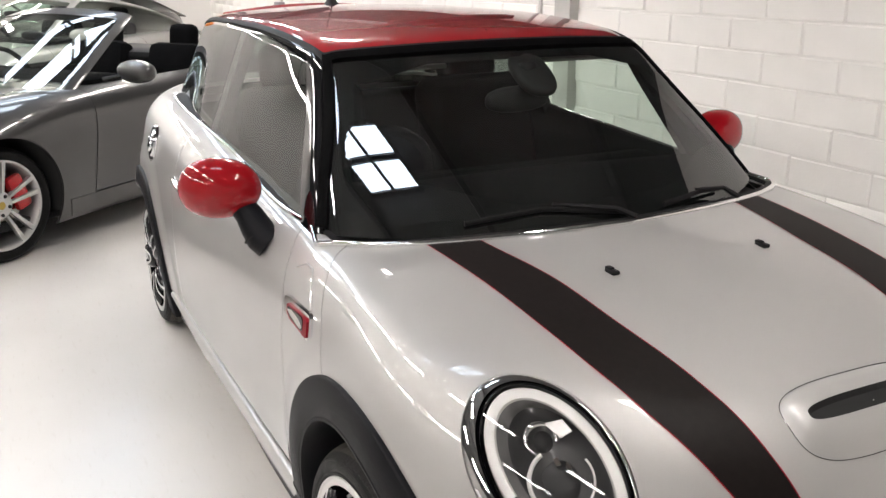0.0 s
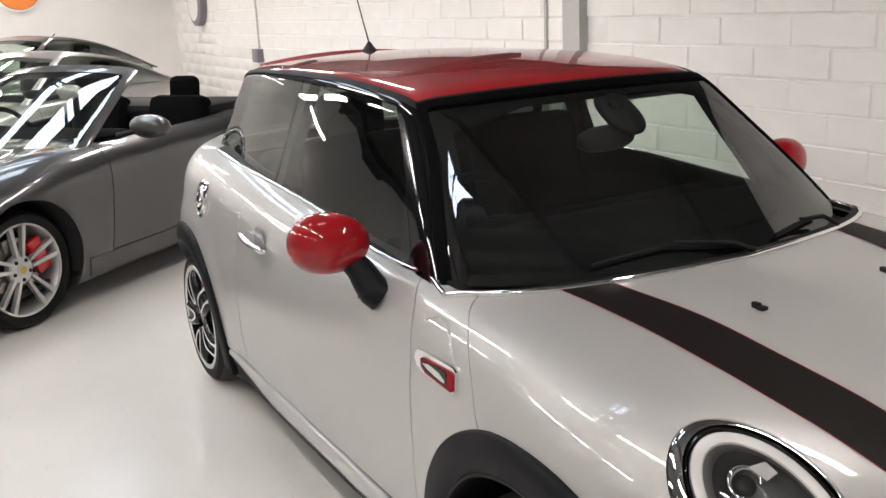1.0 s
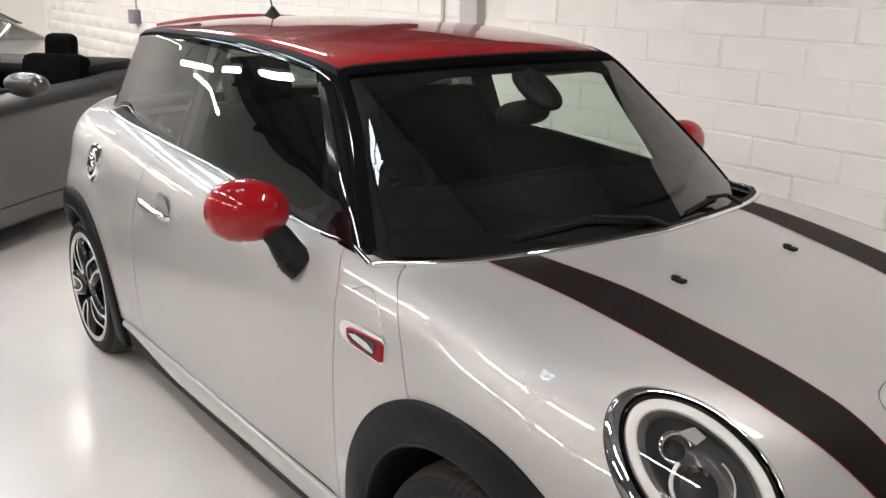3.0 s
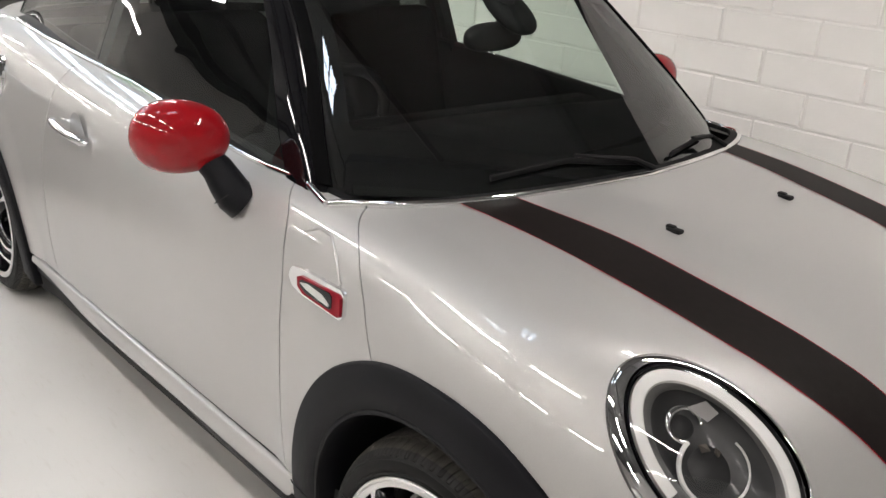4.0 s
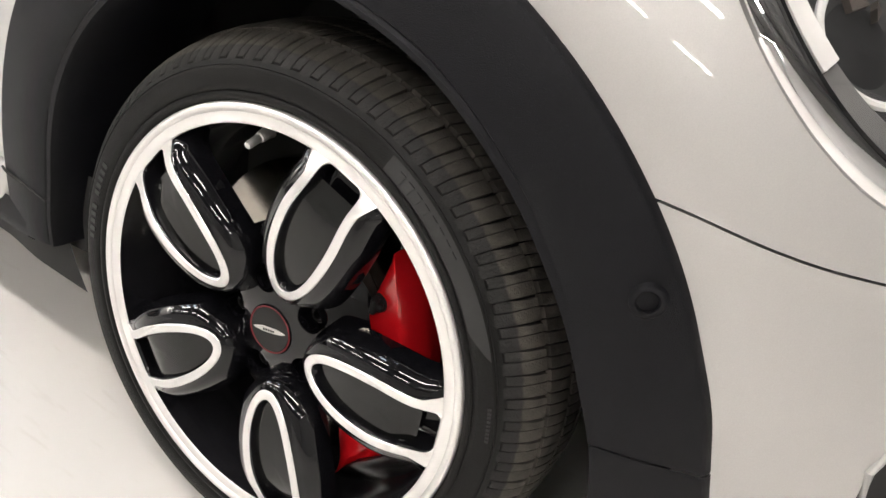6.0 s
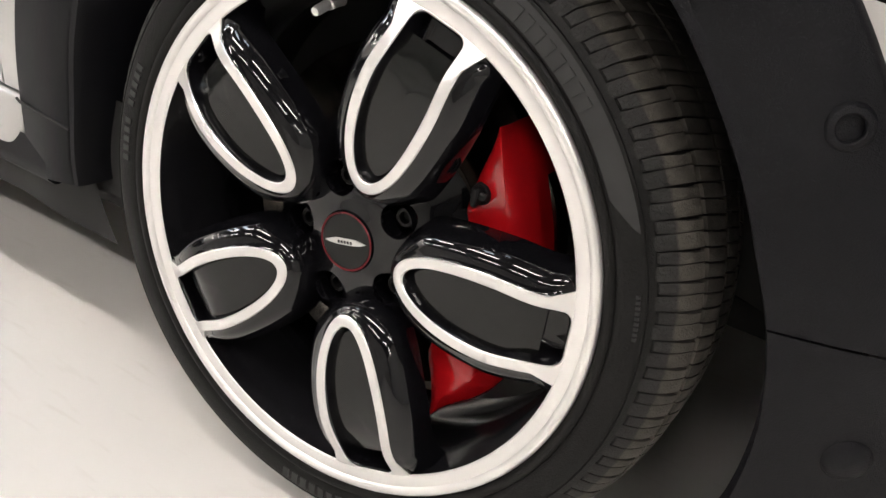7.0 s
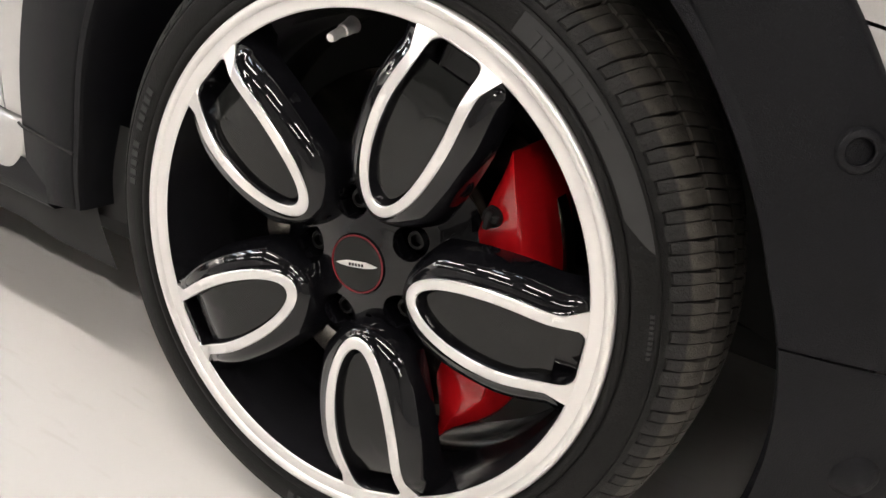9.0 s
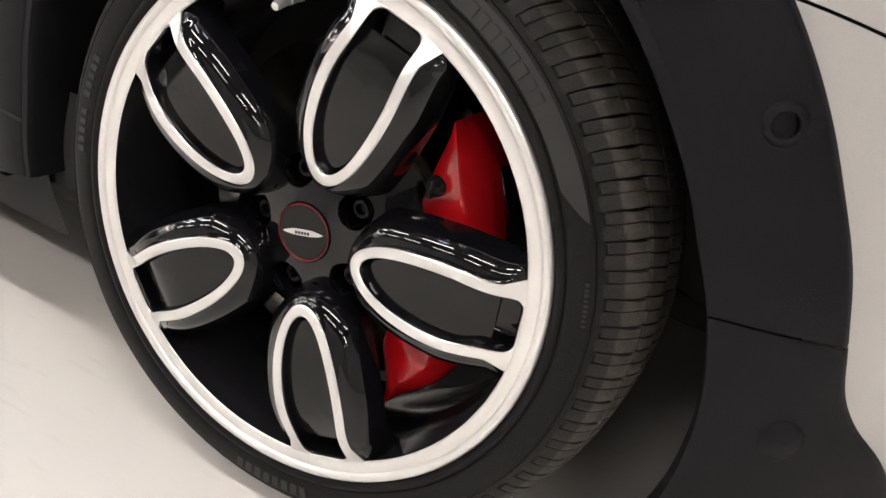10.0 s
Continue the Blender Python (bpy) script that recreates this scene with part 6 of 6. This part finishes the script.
def sport_wheel(parent, at):
    w = part("wheel", lathe([(0.236, 0.0), (0.2465, -0.004), (0.249, 0.006), (0.238, 0.016), (0.228, 0.05), (0.224, 0.20)], 72), M_SILVERWHEEL, parent, "silver five-spoke wheel", at=at)
    part("tyre", lathe([(0.238, 0.02), (0.249, 0.003), (0.262, -0.010), (0.29, -0.014), (0.305, -0.004), (0.314, 0.02), (0.3155, 0.06), (0.3155, 0.20), (0.30, 0.23), (0.25, 0.23)], 72), M_TYRE, w, "black tyre")
    hub = part("hub", lathe([(0.0, 0.012), (0.03, 0.012), (0.034, 0.018), (0.07, 0.020), (0.078, 0.03), (0.078, 0.06)], 40), M_SILVERWHEEL, w)
    part("cap", lathe([(0.0, 0.009), (0.02, 0.010), (0.024, 0.014)], 24), M_GOLDCAP, w, "yellow hub cap")
    for k in range(5):
        for s in (-1, 1):
            pts = [((0.066, 0.010 * s), (0.066, 0.026 * s)), ((0.16, 0.022 * s), (0.16, 0.042 * s)), ((0.238, 0.030 * s), (0.236, 0.056 * s))]
            V, F = [], []
            for (a, b) in pts:
                for d in (0.004, 0.032):
                    V += [(a[0], d + 0.012 * (1 - a[0] / 0.24), a[1]), (b[0], d + 0.012 * (1 - b[0] / 0.24), b[1])]
            for q in range(2):
                o = q * 4
                F += [(o, o + 1, o + 5, o + 4), (o + 2, o + 6, o + 7, o + 3), (o, o + 4, o + 6, o + 2), (o + 1, o + 3, o + 7, o + 5)]
            part("spoke", moved((V, F), Matrix.Rotation(-radians(72 * k + 18), 4, "Y")), M_SILVERWHEEL, w)
        b = Matrix.Rotation(-radians(72 * k + 54), 4, "Y") @ Matrix.Translation((0.054, 0, 0))
        part("wheel_bolt", moved(lathe([(0.0, 0.012), (0.009, 0.013), (0.011, 0.02)], 12), b), M_BOLT, w)
    return w


def sports_car(name, label, m, paint, roof):
    root = empty(name, label, "car", at=m)

    def skin(nm, V, T, field, material, lab="", depth=0.014, out=0.0, flange=True):
        v, t = mirrored(V, T)
        return panel(nm, np.concatenate([V, v]), np.concatenate([T, t + len(V)]), field, material, root, lab, depth, out, flange)

    holes = [lambda V: sp_arch(V, 0.0) - 0.352, lambda V: sp_arch(V, -2.35) - 0.358]
    seam_f = lambda V: -0.69 + 0.05 * (0.86 - V[:, 2]) / 0.3 * 1.0 - V[:, 0]
    skin("front_body", *cut(SV, ST, *holes, lambda V: -seam_f(V) - 0.003, lambda V: V[:, 2] - 0.15), sport_field, paint)
    opened = lambda V: np.maximum(np.maximum(V[:, 0] + 0.78, -2.05 - V[:, 0]), np.maximum(aY(V) - 0.66, 0.80 - V[:, 2]))
    door_lo = lambda V: V[:, 2] - 0.272 - 0.002
    for nm, tests in (("door", [lambda V: seam_f(V) - 0.003, lambda V: V[:, 0] + 1.86, door_lo]), ("rear_body", [lambda V: -1.866 - V[:, 0], holes[1], lambda V: V[:, 2] - 0.15])):
        V, T = cut(SV, ST, *tests)
        if not roof:
            V, T = cut(V, T, opened)
        if nm == "door":
            for k in (0, 1):
                panel(nm, V, T, sport_field, paint, root, "", 0.014)
                V, T = mirrored(V, T)
        else:
            skin(nm, V, T, sport_field, paint)
    V, T = cut(SV, ST, lambda V: 0.268 - V[:, 2], lambda V: V[:, 2] - 0.165, lambda V: -0.40 - V[:, 0], *holes, lambda V: V[:, 0] + 2.05)
    skin("sill", V, T, sport_field, paint, "", 0.03, 0.005)
    skin("inner_shell", *cut(SV, ST, *holes, lambda V: 0.84 - V[:, 2], lambda V: V[:, 2] - 0.14), sport_field, M_DARK, out=-0.016, flange=False)
    part("floor_pan", rbox(3.4, 1.5, 0.05, 0.01, 1, (-1.2, 0, 0.18)), M_DARK, root)
    for x, y, a in ((0, 0.795, 180), (0, -0.795, 0), (-2.35, 0.81, 180), (-2.35, -0.81, 0)):
        sport_wheel(root, pose(x, y, 0.3155, 0, 0, a))
        s = 1 if y > 0 else -1
        part("brake_disc", lathe([(0.0, 0.0), (0.165, 0.0), (0.165, 0.02)], 48), M_DISC, root, at=pose(x, y - 0.075 * s, 0.3155, 0, 0, a))
        part("brake_caliper", rbox(0.10, 0.05, 0.20, 0.02, 2), M_CALIPER, root, "red brake caliper", at=pose(x - 0.14, y - 0.05 * s, 0.36, 0, 18, 0))
        V, F = [], []
        for i in range(33):
            a2 = radians(-20 + 220 * i / 32)
            for r, yy in ((0.355, 0.85), (0.357, 0.55), (0.0, 0.52)):
                V.append((x + r * math.cos(a2), yy * s, SH + r * math.sin(a2)))
        part("arch_liner", (V, [(i * 3 + j, i * 3 + j + 1, i * 3 + j + 4, i * 3 + j + 3) for i in range(32) for j in range(2)]), M_DARK, root)

    def parts(V):
        x, Y, z = V[:, 0], aY(V), V[:, 2]
        W = 0.70 - 0.42 * (z - 0.88) - 0.04 * smooth(-1.9, -2.8, x)
        return (Y - W) * 0.92, (x - (-0.42 - 1.95 * (z - 0.86) - 0.38 * Y * Y)) * 0.46, z - (sp_roof(x) - 0.12 * Y * Y)

    def screen(V):
        s, f, r = parts(V)
        return f - np.maximum(s, r)

    def side(V):
        s, f, r = parts(V)
        return s - np.maximum(f, r)

    glass = skin("windscreen", *cut(KV, KT, lambda V: screen(V) - 0.022, lambda V: V[:, 2] - 0.80), sport_cabin, M_GLASS, "windscreen", 0, 0, False)
    glass.visible_shadow = False
    skin("screen_frame", *cut(KV, KT, lambda V: screen(V) + 0.028, lambda V: 0.024 - screen(V), lambda V: V[:, 2] - 0.80), sport_cabin, paint, "painted windscreen frame", 0.04, 0.004)
    part("dashboard", rbox(0.40, 1.30, 0.12, 0.05, 2, (-0.95, 0, 0.84)), M_INTERIOR, root)
    for s in (1, -1):
        y = 0.36 * s
        st = part("seat", rbox(0.50, 0.48, 0.2, 0.06, 2, (-1.45, y, 0.42)), M_INTERIOR, root, "dark seat")
        part("seat_back", moved(rbox(0.16, 0.48, 0.60, 0.06, 2), Matrix.Translation((-1.90, y, 0.72)) @ Matrix.Rotation(radians(-14), 4, "Y")), M_INTERIOR, st)
        part("headrest", moved(rbox(0.11, 0.23, 0.22, 0.05, 3), Matrix.Translation((-2.02, y, 1.035)) @ Matrix.Rotation(radians(-8), 4, "Y")), M_INTERIOR, st)
        pts = [(-0.80, 0.80 * s, 0.90), (-0.83, 0.86 * s, 0.915), (-0.86, 0.90 * s, 0.925)]
        mir = part("door_mirror", moved(ellipsoid((0, 0, 0), (0.085, 0.150, 0.068), 32, 16, 2.2), Matrix.Translation((-0.90, 0.965 * s, 0.945)) @ Matrix.Rotation(radians(-12 * s), 4, "Z")), paint, root, "painted door mirror", 60)
        part("mirror_foot", tube(pts, [0.03, 0.022, 0.026], 10, flat=0.6), M_BLACK, mir)
    m2 = Matrix.Translation((-1.12, -0.36, 0.86)) @ Matrix.Rotation(radians(-66), 4, "Y")
    sw = part("steering_wheel", moved(tube([(0.18 * math.cos(2 * math.pi * i / 30), 0.18 * math.sin(2 * math.pi * i / 30), 0) for i in range(30)], 0.016, 8, True), m2), M_INTERIOR, root)
    part("steering_boss", moved(rbox(0.10, 0.30, 0.03, 0.01, 1), m2), M_INTERIOR, sw)
    part("inner_mirror", ellipsoid((-1.02, 0, 1.12), (0.02, 0.11, 0.03), 24, 10, 2.6), M_BLACK, root)
    if roof:
        rf = lambda V: np.minimum(0.0 - side(V) + 0.004, 0.0 - screen(V) - 0.022)
        skin("roof", *cut(KV, KT, rf, lambda V: V[:, 2] - 0.80), sport_cabin, paint, "painted coupe roof")
        for k in (0, 1):
            V, T = cut(KV, KT, lambda V: side(V) - 0.004, lambda V: V[:, 2] - 0.86, lambda V: V[:, 0] + 2.55)
            if k:
                V, T = mirrored(V, T)
            g = panel("side_window", V, T, sport_cabin, M_TINT, root, "tinted side window", 0, 0.002, False)
            g.visible_shadow = False
    else:
        part("tonneau", rbox(0.55, 1.24, 0.10, 0.04, 2, (-2.22, 0, 0.90)), M_BLACK, root, "black folded soft top")
        part("tub", join(rbox(1.3, 1.30, 0.04, 0.01, 1, (-1.4, 0, 0.34)), rbox(0.05, 1.30, 0.5, 0.01, 1, (-2.04, 0, 0.62)), rbox(1.3, 0.04, 0.46, 0.01, 1, (-1.4, 0.67, 0.60)), rbox(1.3, 0.04, 0.46, 0.01, 1, (-1.4, -0.67, 0.60))), M_INTERIOR, root)
    return root


sports_car("convertible_car", "dark grey open convertible sports car with silver wheels", pose(-4.39, -1.90, FLOOR, 0, 0, -52), M_GREYPAINT, False)
sports_car("coupe_car", "silver-beige coupe parked behind the convertible", pose(-7.6, -1.9, FLOOR, 0, 0, -50), M_BEIGEPAINT, True)
dark = sports_car("coupe_car", "dark coupe parked by the end wall", pose(-10.5, -1.7, FLOOR, 0, 0, -50) @ Matrix.Diagonal((1.06, 1.0, 1.08, 1)), M_DARKPAINT, True)
part("aerial", tube([(-1.9, 0, 1.24), (-1.98, 0, 1.29)], [0.015, 0.005], 8), M_BLACK, dark)

# ---------------------------------------------------------------- the blocks of the long wall
BL, BH, JOINT = 0.450, 0.150, 0.008
BLOCKS = []
for v in range(6):
    rnd = random.Random(20 + v)
    loose = 1.0 if v < 4 else 0.12
    w, h, d, e = BL / 2 - JOINT / 2, BH / 2 - JOINT / 2, 0.009, 0.006
    j = lambda a: a + loose * rnd.uniform(-0.0022, 0.0022)
    V = [(j(-w), d, j(-h)), (j(w), d, j(-h)), (j(w), d, j(h)), (j(-w), d, j(h))]
    V += [(j(-w + e), loose * rnd.uniform(-0.0015, 0.001), j(-h + e)), (j(w - e), loose * rnd.uniform(-0.0015, 0.001), j(-h + e)), (j(w - e), loose * rnd.uniform(-0.0015, 0.001), j(h - e)), (j(-w + e), loose * rnd.uniform(-0.0015, 0.001), j(h - e))]
    me = bpy.data.meshes.new("block")
    me.from_pydata(V, [], [(4, 5, 6, 7), (0, 1, 5, 4), (1, 2, 6, 5), (2, 3, 7, 6), (3, 0, 4, 7)])
    me.materials.append(M_WALL)
    BLOCKS.append(me)
rnd = random.Random(7)
rest_V, rest_F = [], []
for row in range(-1, 22):
    z = 1.008 + BH * (row - 6) + BH / 2
    if z + BH / 2 > EAVE or z < 0.02:
        continue
    off = -1.263 + (BL / 2 if row % 2 else 0)
    for col in range(-28, 18):
        x = off + col * BL + BL / 2
        if x < X0 + 0.25 or x > X1 - 0.25 or -3.44 < x < -3.25:
            continue
        near = -3.4 < x < 0.6 and 0.5 < z < 2.1
        far = -11.5 < x <= -3.4 and 0.95 < z < 2.05
        if near or far:
            b = new("block", BLOCKS[rnd.randrange(4) if near else 4 + rnd.randrange(2)])
            turn = 1.0 if near else 0.1
            b.parent = wall_north
            b.matrix_basis = pose(x + rnd.uniform(-0.003, 0.003), Y1 + rnd.uniform(-0.002, 0.002), z + rnd.uniform(-0.002, 0.002), turn * rnd.uniform(-0.25, 0.25), turn * rnd.uniform(-0.2, 0.2), turn * rnd.uniform(-0.3, 0.3))
        else:
            n0 = len(rest_V)
            me = BLOCKS[4 + rnd.randrange(2)]
            rest_V += [(v.co.x + x, v.co.y + Y1, v.co.z + z) for v in me.vertices]
            rest_F += [tuple(n0 + i for i in p.vertices) for p in me.polygons]
tagged(make("blocks", rest_V, rest_F, M_WALL, wall_north, "white painted wall blocks", sharp=0), kind="stuff")
